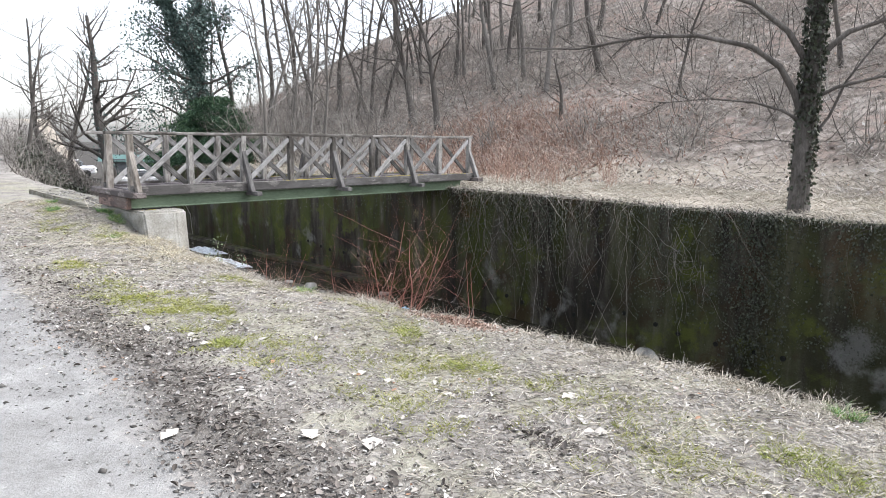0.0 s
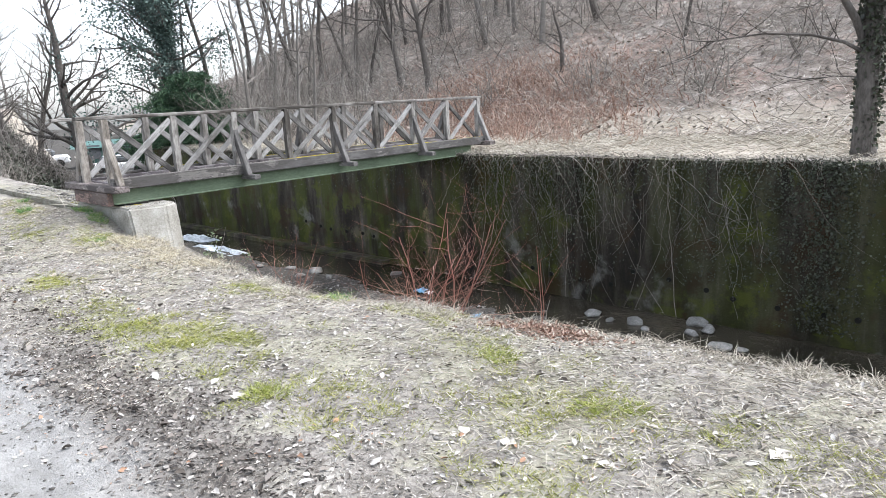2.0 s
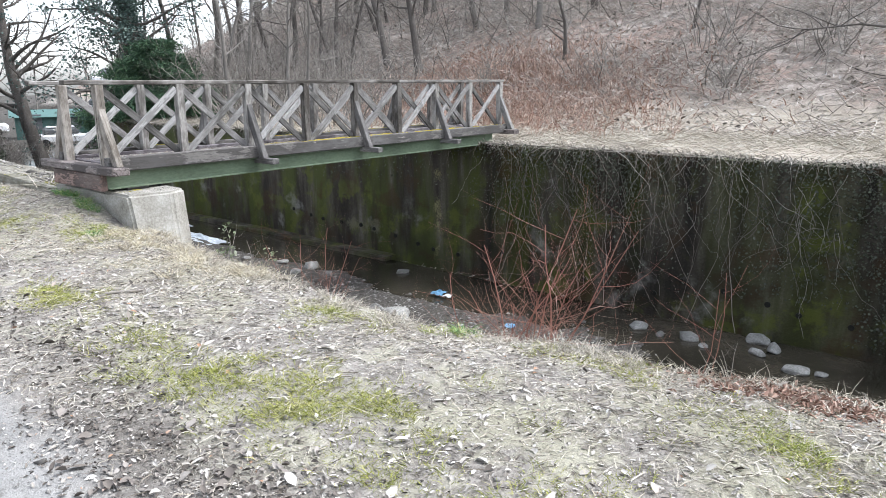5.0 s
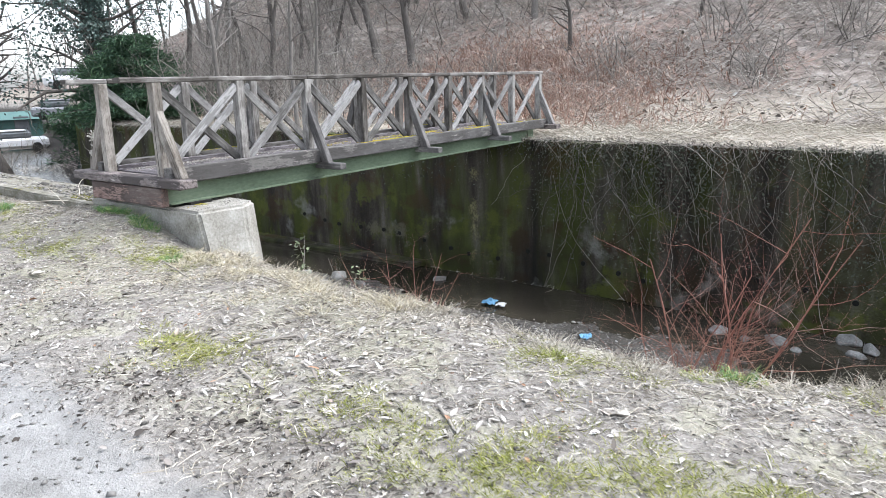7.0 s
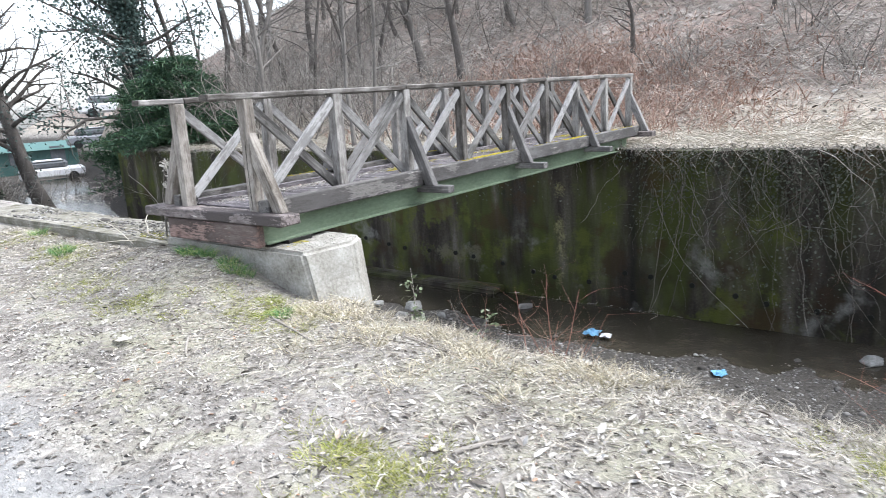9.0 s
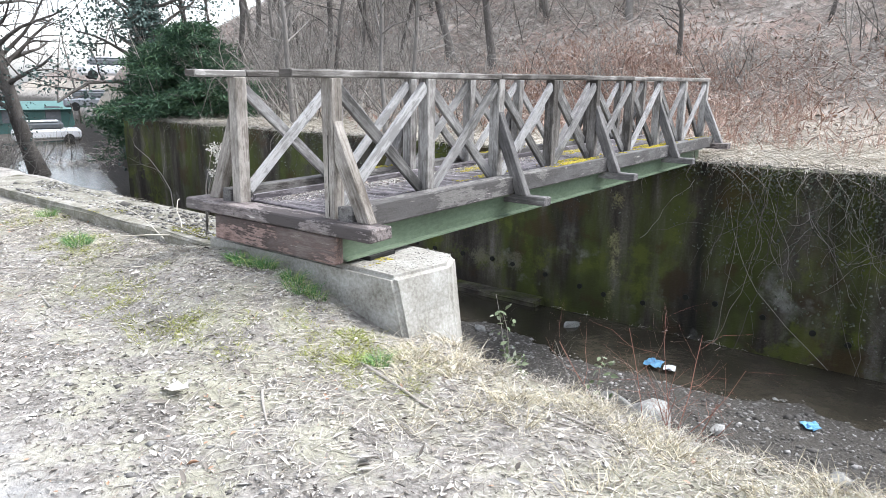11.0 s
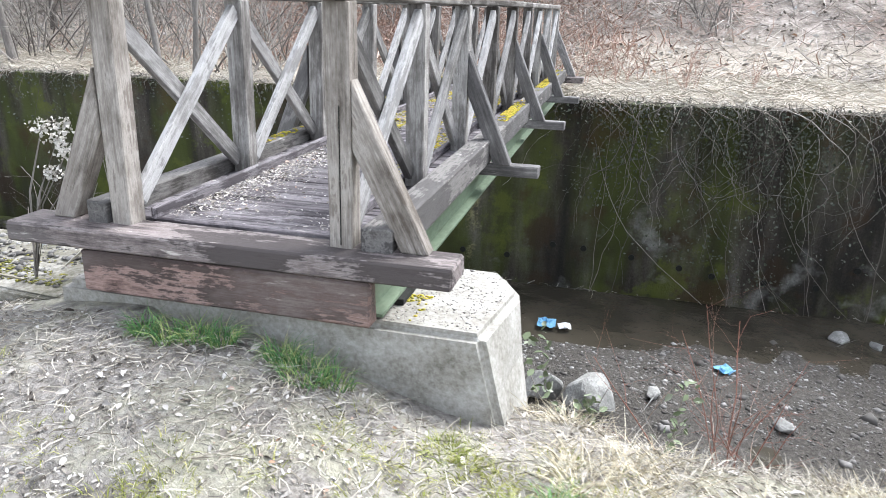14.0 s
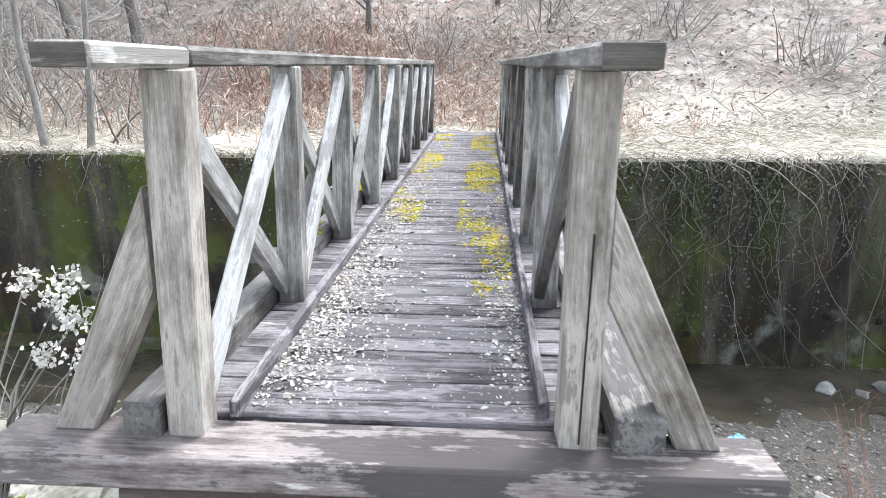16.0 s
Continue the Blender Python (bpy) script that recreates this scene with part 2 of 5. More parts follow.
M_GRAVEL = island("gravel_bits", [(0.0, (0.05, 0.048, 0.045)), (0.5, (0.14, 0.135, 0.128)), (0.9, (0.28, 0.272, 0.26)), (1.0, (0.50, 0.49, 0.475))], 0.85)
M_WEED = island("pale_green_leaves", [(0.0, (0.08, 0.12, 0.05)), (0.6, (0.18, 0.23, 0.13)), (1.0, (0.38, 0.42, 0.32))], 0.7)
M_FLOWER = island("pale_seed_heads", [(0.0, (0.55, 0.52, 0.45)), (1.0, (0.78, 0.76, 0.72))], 0.9)
M_BLUE = surf("blue_plastic", [(0.3, (0.08, 0.24, 0.42)), (0.7, (0.20, 0.42, 0.60))], 8, 40, (1, 1, 1), 0.5, 0.3)
M_WHITEBAG = surf("white_plastic", [(0.3, (0.55, 0.56, 0.58)), (0.7, (0.78, 0.79, 0.80))], 8, 40, (1, 1, 1), 0.5, 0.3)
M_HOLE = surf("dark_pipe", [(0.3, (0.006, 0.006, 0.005)), (0.7, (0.02, 0.02, 0.017))], 8, 40, (1, 1, 1), 0.9, 0.2)
M_TEAL = surf("teal_painted_sheet", [(0.3, (0.05, 0.115, 0.105)), (0.7, (0.085, 0.17, 0.155))], 2, 20, (1, 1, 1), 0.5, 0.1)
M_CARWHITE = surf("white_car_paint", [(0.3, (0.66, 0.67, 0.69)), (0.7, (0.80, 0.80, 0.81))], 1, 10, (1, 1, 1), 0.3, 0.0)
M_CARGREY = surf("grey_car_paint", [(0.3, (0.20, 0.21, 0.23)), (0.7, (0.28, 0.29, 0.31))], 1, 10, (1, 1, 1), 0.3, 0.0)
M_TYRE = surf("tyre_rubber", [(0.3, (0.018, 0.018, 0.018)), (0.7, (0.03, 0.03, 0.03))], 5, 30, (1, 1, 1), 0.9, 0.2)
M_GLASS = surf("dark_window_glass", [(0.3, (0.10, 0.11, 0.12)), (0.7, (0.18, 0.19, 0.20))], 1, 4, (1, 1, 1), 0.08, 0.0)
M_ROOFTILE = surf("grey_roof", [(0.3, (0.16, 0.14, 0.13)), (0.7, (0.30, 0.27, 0.25))], 2, 20, (1, 1, 1), 0.9, 0.3)


def ground_material():
    m, n, l, bsdf = tree_of("bank_ground")
    tc = n.new("ShaderNodeTexCoord")
    vec = tc.outputs["Object"]
    sx = n.new("ShaderNodeSeparateXYZ")
    l.new(vec, sx.inputs[0])
    x, y, z = sx.outputs
    big = noise_node(n, l, vec, 0.55, 4)
    mid = noise_node(n, l, vec, 2.6, 5, 0.65)
    fine = noise_node(n, l, vec, 22, 5, 0.7)
    grit = noise_node(n, l, vec, 110, 3, 0.7)
    # litter-strewn soil
    soil = ramp_node(n, [(0.32, (0.07, 0.062, 0.054)), (0.46, (0.22, 0.203, 0.183)), (0.58, (0.36, 0.338, 0.31)), (0.70, (0.47, 0.445, 0.41))])
    l.new(calc(n, l, "MULTIPLY_ADD", fine, 0.5, calc(n, l, "MULTIPLY", mid, 0.5)), soil.inputs[0])
    # compacted pale gravel of the track
    road = ramp_node(n, [(0.32, (0.12, 0.115, 0.108)), (0.5, (0.26, 0.255, 0.245)), (0.7, (0.40, 0.395, 0.385))])
    l.new(calc(n, l, "MULTIPLY_ADD", grit, 0.35, calc(n, l, "MULTIPLY_ADD", mid, 0.5, calc(n, l, "MULTIPLY", fine, 0.2))), road.inputs[0])
    wob = calc(n, l, "MULTIPLY_ADD", calc(n, l, "ADD", mid, big), 0.8, -0.8)
    across = calc(n, l, "ADD", calc(n, l, "ADD", y, wob), calc(n, l, "MULTIPLY_ADD", x, 0.065, -0.60))
    humus = calc(n, l, "MULTIPLY", calc(n, l, "MULTIPLY", step(n, l, across, -0.1, 0.15), step(n, l, across, 0.75, 0.35)), step(n, l, x, -10.0, -6.0))
    c = mix(n, l, calc(n, l, "MULTIPLY", humus, 0.5), soil.outputs[0], (0.075, 0.066, 0.058))
    rm = step(n, l, across, 0.22, -0.18)
    c = mix(n, l, rm, c, road.outputs[0])
    # thin moss and grass cover on the verge
    g = step(n, l, calc(n, l, "MULTIPLY_ADD", mid, 0.6, calc(n, l, "MULTIPLY", big, 0.4)), 0.47, 0.58)
    verge = calc(n, l, "MULTIPLY", step(n, l, y, 1.2, 1.8), step(n, l, y, 5.6, 4.6))
    c = mix(n, l, calc(n, l, "MULTIPLY", calc(n, l, "MULTIPLY", g, verge), calc(n, l, "MULTIPLY", fine, 0.5)), c, (0.25, 0.26, 0.09))
    # wet gravel of the stream bed; its dark colour also runs up the bank slope
    bed = ramp_node(n, [(0.35, (0.024, 0.022, 0.019)), (0.52, (0.068, 0.062, 0.055)), (0.66, (0.15, 0.142, 0.13)), (0.78, (0.32, 0.31, 0.29))])
    l.new(calc(n, l, "MULTIPLY_ADD", fine, 0.55, calc(n, l, "MULTIPLY", grit, 0.45)), bed.inputs[0])
    low = step(n, l, calc(n, l, "MULTIPLY_ADD", mid, 0.7, z), -0.5, -1.4)
    c = mix(n, l, low, c, bed.outputs[0])
    # flat strip above the wall, then the leafy hillside
    straw = ramp_node(n, [(0.3, (0.18, 0.155, 0.125)), (0.5, (0.37, 0.33, 0.275)), (0.7, (0.54, 0.50, 0.44))])
    l.new(calc(n, l, "MULTIPLY_ADD", fine, 0.5, calc(n, l, "MULTIPLY", mid, 0.5)), straw.inputs[0])
    far = step(n, l, y, 12.2, 12.5)
    c = mix(n, l, calc(n, l, "MULTIPLY", far, step(n, l, z, -1.2, 0.2)), c, straw.outputs[0])
    hill = ramp_node(n, [(0.36, (0.08, 0.068, 0.059)), (0.5, (0.235, 0.203, 0.178)), (0.64, (0.44, 0.40, 0.36))])
    l.new(calc(n, l, "MULTIPLY_ADD", fine, 0.4, calc(n, l, "MULTIPLY", mid, 0.6)), hill.inputs[0])
    hm = calc(n, l, "MULTIPLY", step(n, l, calc(n, l, "MULTIPLY_ADD", mid, 2.0, y), 17.0, 20.5), step(n, l, z, 0.7, 1.6))
    c = mix(n, l, hm, c, hill.outputs[0])
    red = calc(n, l, "MULTIPLY", step(n, l, big, 0.46, 0.58), step(n, l, mid, 0.40, 0.58))
    c = mix(n, l, calc(n, l, "MULTIPLY", calc(n, l, "MULTIPLY", red, hm), 0.45), c, (0.27, 0.165, 0.13))
    l.new(c, bsdf.inputs["Base Color"])
    bsdf.inputs["Roughness"].default_value = 0.95
    bsdf.inputs["Specular IOR Level"].default_value = 0.15
    bump_to(n, l, bsdf, calc(n, l, "MULTIPLY_ADD", grit, 0.4, fine), 0.8, 0.03)
    return m


def wall_material():
    """Damp old concrete: green and rust-brown run-marks, pale leached patches near the foot."""
    m, n, l, bsdf = tree_of("damp_stained_concrete")
    tc = n.new("ShaderNodeTexCoord")
    mp = n.new("ShaderNodeMapping")
    mp.inputs["Scale"].default_value = (1.0, 1.0, 0.16)
    l.new(tc.outputs["Object"], mp.inputs["Vector"])
    run = noise_node(n, l, mp.outputs[0], 2.2, 6, 0.62)
    run2 = noise_node(n, l, mp.outputs[0], 0.9, 4, 0.6)
    blot = noise_node(n, l, tc.outputs["Object"], 1.1, 5, 0.65)
    fine = noise_node(n, l, tc.outputs["Object"], 26, 5, 0.7)
    base = ramp_node(n, [(0.34, (0.008, 0.007, 0.006)), (0.47, (0.027, 0.023, 0.018)), (0.58, (0.068, 0.060, 0.047)), (0.72, (0.17, 0.16, 0.145))])
    l.new(calc(n, l, "MULTIPLY_ADD", fine, 0.22, calc(n, l, "MULTIPLY", run, 0.8)), base.inputs[0])
    sx = n.new("ShaderNodeSeparateXYZ")
    l.new(tc.outputs["Object"], sx.inputs[0])
    growth = calc(n, l, "MULTIPLY_ADD", step(n, l, calc(n, l, "MULTIPLY_ADD", blot, 4.0, sx.outputs[0]), -6.0, -10.0), 0.38, 0.42)
    c = mix(n, l, calc(n, l, "MULTIPLY", step(n, l, run2, 0.42, 0.60), growth), base.outputs[0], (0.052, 0.066, 0.010))
    c = mix(n, l, calc(n, l, "MULTIPLY", step(n, l, blot, 0.52, 0.64), 0.6), c, (0.050, 0.028, 0.011))
    broad = noise_node(n, l, tc.outputs["Object"], 0.55, 4, 0.6)
    # broad blotches of darker colour, stronger towards the bottom of the wall
    damp = calc(n, l, "MULTIPLY", step(n, l, broad, 0.44, 0.60), step(n, l, sx.outputs[2], -0.3, -2.0))
    c = mix(n, l, calc(n, l, "MULTIPLY", damp, 0.4), c, (0.010, 0.009, 0.008))
    algae = calc(n, l, "MULTIPLY", step(n, l, noise_node(n, l, tc.outputs["Object"], 1.7, 5, 0.7), 0.50, 0.62), step(n, l, broad, 0.58, 0.42))
    c = mix(n, l, calc(n, l, "MULTIPLY", algae, 0.65), c, (0.085, 0.100, 0.016))
    pale = calc(n, l, "MULTIPLY", step(n, l, noise_node(n, l, tc.outputs["Object"], 0.75, 5, 0.6), 0.56, 0.66), step(n, l, sx.outputs[2], -0.8, -1.7))
    c = mix(n, l, calc(n, l, "MULTIPLY", pale, calc(n, l, "MULTIPLY", fine, 1.1)), c, (0.24, 0.24, 0.22))
    for cx, cz, hw, hh, tint in ((-3.05, -1.75, 0.65, 0.5, (0.15, 0.15, 0.14)), (-14.1, -1.35, 0.20, 1.3, (0.26, 0.25, 0.12)), (-16.8, -1.9, 0.9, 0.3, (0.13, 0.125, 0.085)), (-26.5, -1.0, 0.5, 0.9, (0.12, 0.12, 0.12))):
        dx = calc(n, l, "MULTIPLY", calc(n, l, "ABSOLUTE", calc(n, l, "SUBTRACT", sx.outputs[0], cx)), 1 / hw)
        dz = calc(n, l, "MULTIPLY", calc(n, l, "ABSOLUTE", calc(n, l, "SUBTRACT", sx.outputs[2], cz)), 1 / hh)
        dd = calc(n, l, "ADD", calc(n, l, "POWER", dx, 2.0), calc(n, l, "POWER", dz, 2.0))
        ragged = calc(n, l, "MULTIPLY_ADD", fine, 1.2, calc(n, l, "MULTIPLY_ADD", blot, 2.6, calc(n, l, "SUBTRACT", -1.45, calc(n, l, "MULTIPLY", dd, 0.55))))
        c = mix(n, l, calc(n, l, "MULTIPLY", step(n, l, ragged, 0.0, 0.5), 0.7), c, tint)
    l.new(c, bsdf.inputs["Base Color"])
    bsdf.inputs["Roughness"].default_value = 0.8
    bsdf.inputs["Specular IOR Level"].default_value = 0.25
    bump_to(n, l, bsdf, calc(n, l, "ADD", fine, run), 0.6, 0.02)
    return m


def water_material():
    m, n, l, bsdf = tree_of("shallow_stream_water")
    tc = n.new("ShaderNodeTexCoord")
    a = noise_node(n, l, tc.outputs["Object"], 5.0, 4, 0.6)
    b = noise_node(n, l, tc.outputs["Object"], 0.5, 3)
    r = ramp_node(n, [(0.35, (0.022, 0.020, 0.015)), (0.65, (0.065, 0.056, 0.042))])
    l.new(b, r.inputs[0])
    l.new(r.outputs[0], bsdf.inputs["Base Color"])
    bsdf.inputs["Roughness"].default_value = 0.10
    bsdf.inputs["IOR"].default_value = 1.33
    bump_to(n, l, bsdf, a, 0.35, 0.03)
    return m


M_GROUND, M_WALL, M_WATER = ground_material(), wall_material(), water_material()
M_FOAM = surf("white_rapids", [(0.35, (0.10, 0.12, 0.14)), (0.5, (0.45, 0.50, 0.55)), (0.62, (0.80, 0.83, 0.86))], 3, 16, (0.4, 1.6, 1), 0.3, 0.8)

# ---- mesh helpers ----
rng = np.random.default_rng(7)
rnd = random.Random(11)


def mesh_np(name, V, F, material):
    """A mesh from an array of places and an array of equal-sided faces."""
    V, F = np.asarray(V, dtype=np.float32), np.asarray(F, dtype=np.int32)
    me = bpy.data.meshes.new(name)
    k = F.shape[1]
    me.vertices.add(len(V))
    me.vertices.foreach_set("co", V.ravel())
    me.loops.add(F.size)
    me.loops.foreach_set("vertex_index", F.ravel())
    me.polygons.add(len(F))
    me.polygons.foreach_set("loop_start", np.arange(0, F.size, k, dtype=np.int32))
    me.update(calc_edges=True)
    me.validate()
    me.materials.append(material)
    return me


def smooth(me):
    me.polygons.foreach_set("use_smooth", np.ones(len(me.polygons), dtype=bool))
    return me


def from_bm(name, bm, material):
    me = bpy.data.meshes.new(name)
    bm.to_mesh(me)
    bm.free()
    me.materials.append(material)
    return me


def thing(name, at, label, category, group=""):
    ob = new(name)
    ob.empty_display_size = 0.2
    ob.location = at
    return tagged(ob, label, category, group)


def part(name, me, parent, label="", m=None):
    """One mesh as a part of a thing; m is its pose in the world."""
    ob = new(name, me)
    ob.parent = parent
    base = parent.matrix_basis.copy()
    if parent.parent:
        base = parent.parent.matrix_basis @ parent.matrix_parent_inverse @ base
    ob.matrix_parent_inverse = base.inverted()
    if m is not None:
        ob.matrix_basis = m
    if label:
        ob["label"] = label
    return ob


def unit(v):
    return v / np.maximum(np.linalg.norm(v, axis=1, keepdims=True), 1e-6)


def strips(base, d0, d1, length, width):
    """Thin bent blades: two quads each, tapering to the tip."""
    n = len(base)
    d0, d1 = unit(d0), unit(d1)
    side = unit(np.cross(d0, rng.normal(size=(n, 3)))) * (np.asarray(width).reshape(-1, 1) * 0.5)
    L = np.asarray(length).reshape(-1, 1)
    mid = base + d0 * L * 0.5
    tip = mid + d1 * L * 0.5
    V = np.stack([base - side, base + side, mid - side * 0.8, mid + side * 0.8, tip - side * 0.2, tip + side * 0.2], 1).reshape(-1, 3)
    i = (np.arange(n) * 6)[:, None]
    F = np.concatenate([i + np.array([[0, 1, 3, 2]]), i + np.array([[2, 3, 5, 4]])])
    return V, F


def leaf_cards(P, size, tilt=0.5, curl=0.25, ratio=0.6, normal=(0, 0, 1)):
    """Curled pointed leaves, folded along the midrib: two quads each."""
    n = len(P)
    up = unit(np.tile(np.array(normal, float), (n, 1)) + rng.normal(size=(n, 3)) * tilt)
    a = unit(np.cross(up, rng.normal(size=(n, 3))))
    b = np.cross(up, a)
    s = np.asarray(size).reshape(-1, 1)
    c = s * curl * rng.uniform(0.2, 1.6, (n, 1))
    w = s * ratio * rng.uniform(0.7, 1.2, (n, 1)) * 0.5
    l1 = P + a * s * 0.3 + b * w + up * c
    l2 = P + a * s * 0.68 + b * w * 0.8 + up * c
    r1 = P + a * s * 0.3 - b * w + up * c
    r2 = P + a * s * 0.68 - b * w * 0.8 + up * c
    V = np.stack([P, r1, r2, P + a * s, l2, l1], 1).reshape(-1, 3)
    i = (np.arange(n) * 6)[:, None]
    F = np.concatenate([i + np.array([[0, 1, 2, 3]]), i + np.array([[3, 4, 5, 0]])])
    return V, F


def pebbles(P, size, flat=0.6):
    """Small many-sided stones: squashed octahedra with uneven corners."""
    n = len(P)
    O = np.array([[1, 0, 0], [0, 1, 0], [-1, 0, 0], [0, -1, 0], [0, 0, 1], [0, 0, -0.5]], float)
    a = rng.uniform(0, 6.28, n)
    R = np.stack([np.stack([np.cos(a), -np.sin(a)], 1), np.stack([np.sin(a), np.cos(a)], 1)], 1)
    Q = np.tile(O, (n, 1, 1)) * rng.uniform(0.6, 1.15, (n, 6, 1))
    Q[:, :, 2] *= flat
    Q[:, :, 0] *= rng.uniform(1.0, 1.5, (n, 1))
    Q[:, :, :2] = np.einsum("nij,nkj->nki", R, Q[:, :, :2])
    V = (P[:, None, :] + Q * np.asarray(size).reshape(-1, 1, 1)).reshape(-1, 3)
    T = np.array([[0, 1, 4], [1, 2, 4], [2, 3, 4], [3, 0, 4], [1, 0, 5], [2, 1, 5], [3, 2, 5], [0, 3, 5]])
    F = ((np.arange(n) * 6)[:, None, None] + T[None]).reshape(-1, 3)
    return V, F


def joined(*pairs):
    V, F, off = [], [], 0
    for v, f in pairs:
        V.append(v)
        F.append(f + off)
        off += len(v)
    return np.concatenate(V), np.concatenate(F)


def stuff(name, VF, material, label, category):
    return tagged(new(name, mesh_np(name, VF[0], VF[1], material)), label, category, kind="stuff")


class Tubes:
    """Collects tapered tubes for one mesh."""

    def __init__(self):
        self.V, self.F, self.n = [], [], 0

    def add(self, pts, radii, sides=5):
        k = len(pts)
        pts = [Vector(p) for p in pts]
        for i, p in enumerate(pts):
            d = (pts[min(i + 1, k - 1)] - pts[max(i - 1, 0)]).normalized()
            a = d.orthogonal().normalized() if abs(d.z) > 0.9 else d.cross(Vector((0, 0, 1))).normalized()
            b = d.cross(a)
            for j in range(sides):
                t = 6.28318 * j / sides
                self.V.append(p + (a * math.cos(t) + b * math.sin(t)) * radii[i])
        for i in range(k - 1):
            for j in range(sides):
                o = self.n + i * sides
                self.F.append((o + j, o + (j + 1) % sides, o + sides + (j + 1) % sides, o + sides + j))
        self.n += k * sides

    def mesh(self, name, material):
        return smooth(mesh_np(name, np.array([tuple(v) for v in self.V]), self.F, material))


def bent(p, d, length, k, wander, droop=0.0, r=rnd):
    """A wandering line from p in the way d."""
    d = Vector(d).normalized()
    pts = [Vector(p)]
    for _ in range(k):
        d = (d + Vector((r.gauss(0, wander), r.gauss(0, wander), r.gauss(0, wander) - droop))).normalized()
        pts.append(pts[-1] + d * (length / k))
    return pts


def grow(tubes, p, d, length, radius, depth, r, wander=0.12, spread=0.9, lift=0.1, kids=5, tips=None, first=0.3):
    """A limb and its side limbs, down to twigs."""
    k = 5 if depth > 1 else 4
    pts = bent(p, d, length, k, wander, -lift * 0.3, r)
    end = 0.35 if depth else 0.25
    tubes.add(pts, [radius * (1 - (1 - end) * i / k) for i in range(k + 1)], 6 if depth > 1 else (4 if depth else 3))
    if tips is not None:
        tips.append((pts[-1], depth))
        tips.append((pts[k // 2], depth))
    if depth == 0:
        return
    for c in range(kids):
        f = first + (1 - first) * (c + r.random()) / kids
        i = min(int(f * k), k - 1)
        q = pts[i].lerp(pts[i + 1], f * k - i)
        way = (pts[i + 1] - pts[i]).normalized()
        out = way.cross(Vector((r.gauss(0, 1), r.gauss(0, 1), r.gauss(0, 1)))).normalized()
        nd = way * (1 - spread * 0.6) + out * spread + Vector((0, 0, lift))
        grow(tubes, q, nd, length * (0.55 - 0.2 * f) * r.uniform(0.7, 1.3), radius * (1 - 0.65 * f) * 0.5, depth - 1, r, wander * 1.3, spread, lift, max(3, kids - 1), tips, 0.2)


# ---- shape of the land ----
WALL_Y, WALL_TOP, WALL_END, WATER_Z = 12.2, 0.42, -31.3, -2.625


def sstep(a, b, v):
    t = np.clip((v - a) / (b - a), 0, 1)
    return t * t * (3 - 2 * t)


def waves(x, y, f, seed):
    """Cheap smooth unevenness."""
    s = 0
    for k in range(4):
        a, p = seed * 1.7 + k * 2.4, seed * 3.1 + k * 1.3
        s = s + np.sin((x * math.cos(a) + y * math.sin(a)) * f * (1 + 0.6 * k) + p) / (1 + 0.5 * k)
    return s / 2.4


def bank_edge(x):
    e = np.interp(x, [-60, -34, -26, -19, -15.2, -14.5, -12.2, -11, -9.3, -8, -6.9, -6.1, -4.4, -1.2, 6, 40], [15, 6.6, 5.6, 5.2, 4.95, 4.3, 4.2, 3.93, 3.74, 3.7, 3.72, 4.05, 4.28, 4.46, 5.2, 8])
    return e + 0.12 * waves(x, x * 0, 1.9, 3) * (x > -12) * (x < 30)


def height(x, y):
    x, y = np.asarray(x, float), np.asarray(y, float)
    e = bank_edge(x)
    near = 0.03 * waves(x, y, 1.3, 1) + 0.012 * waves(x, y, 6, 2)
    near = near + (0.28 * sstep(-12.2, -13.6, x) - 0.13 * sstep(-14.4, -15.4, x)) * sstep(2.5, 3.85, y) - 0.03 * sstep(1.5, 0.6, y)
    near = near - 0.10 * sstep(e - 0.7, e, y) * (x > -14)
    near = near + 0.5 * sstep(-33, -38, x) + 2.2 * sstep(-40, -60, x)
    u = np.clip((y - e) / 4.0, 0, 1)
    bed = -2.58 - 0.14 * sstep(9.4, 11.6, y) - 0.10 * sstep(-8.5, -5, x) * sstep(9, 10.4, y) + 0.05 * waves(x, y, 1.7, 5) + 0.02 * waves(x, y, 7, 6)
    z = near + (bed - near) * (1 - (1 - u) ** 1.5)
    z = z + 0.07 * waves(x, y, 3.3, 9) * u * (1 - u) * 4
    d = np.maximum(y - 16.5, 0)
    rise = 0.45 * sstep(-66, -44, x) + 0.05
    top = WALL_TOP + 0.10 * sstep(12.6, 15.5, y) + 0.05 * waves(x, y, 0.9, 7) * sstep(12.6, 13.5, y) + (np.sqrt(d * d + 4.8) - 2.2) * rise * (1 + 0.06 * waves(x, y, 0.35, 8))
    top = top + 0.12 * waves(x, y, 0.8, 4) * sstep(17, 20, y)
    shift = np.maximum(WALL_END - 0.6 - x, 0) * 0.42
    v_wall = (y > 12.4).astype(float)
    v_free = sstep(12.2 + shift, 15.6 + shift, y)
    v = np.where(x > WALL_END + 0.3, v_wall, v_free)
    return z * (1 - v) + top * v


def spread_axis(*spans):
    out = []
    for a, b, s in spans:
        out.extend(np.arange(a, b, s))
    return np.array(out)


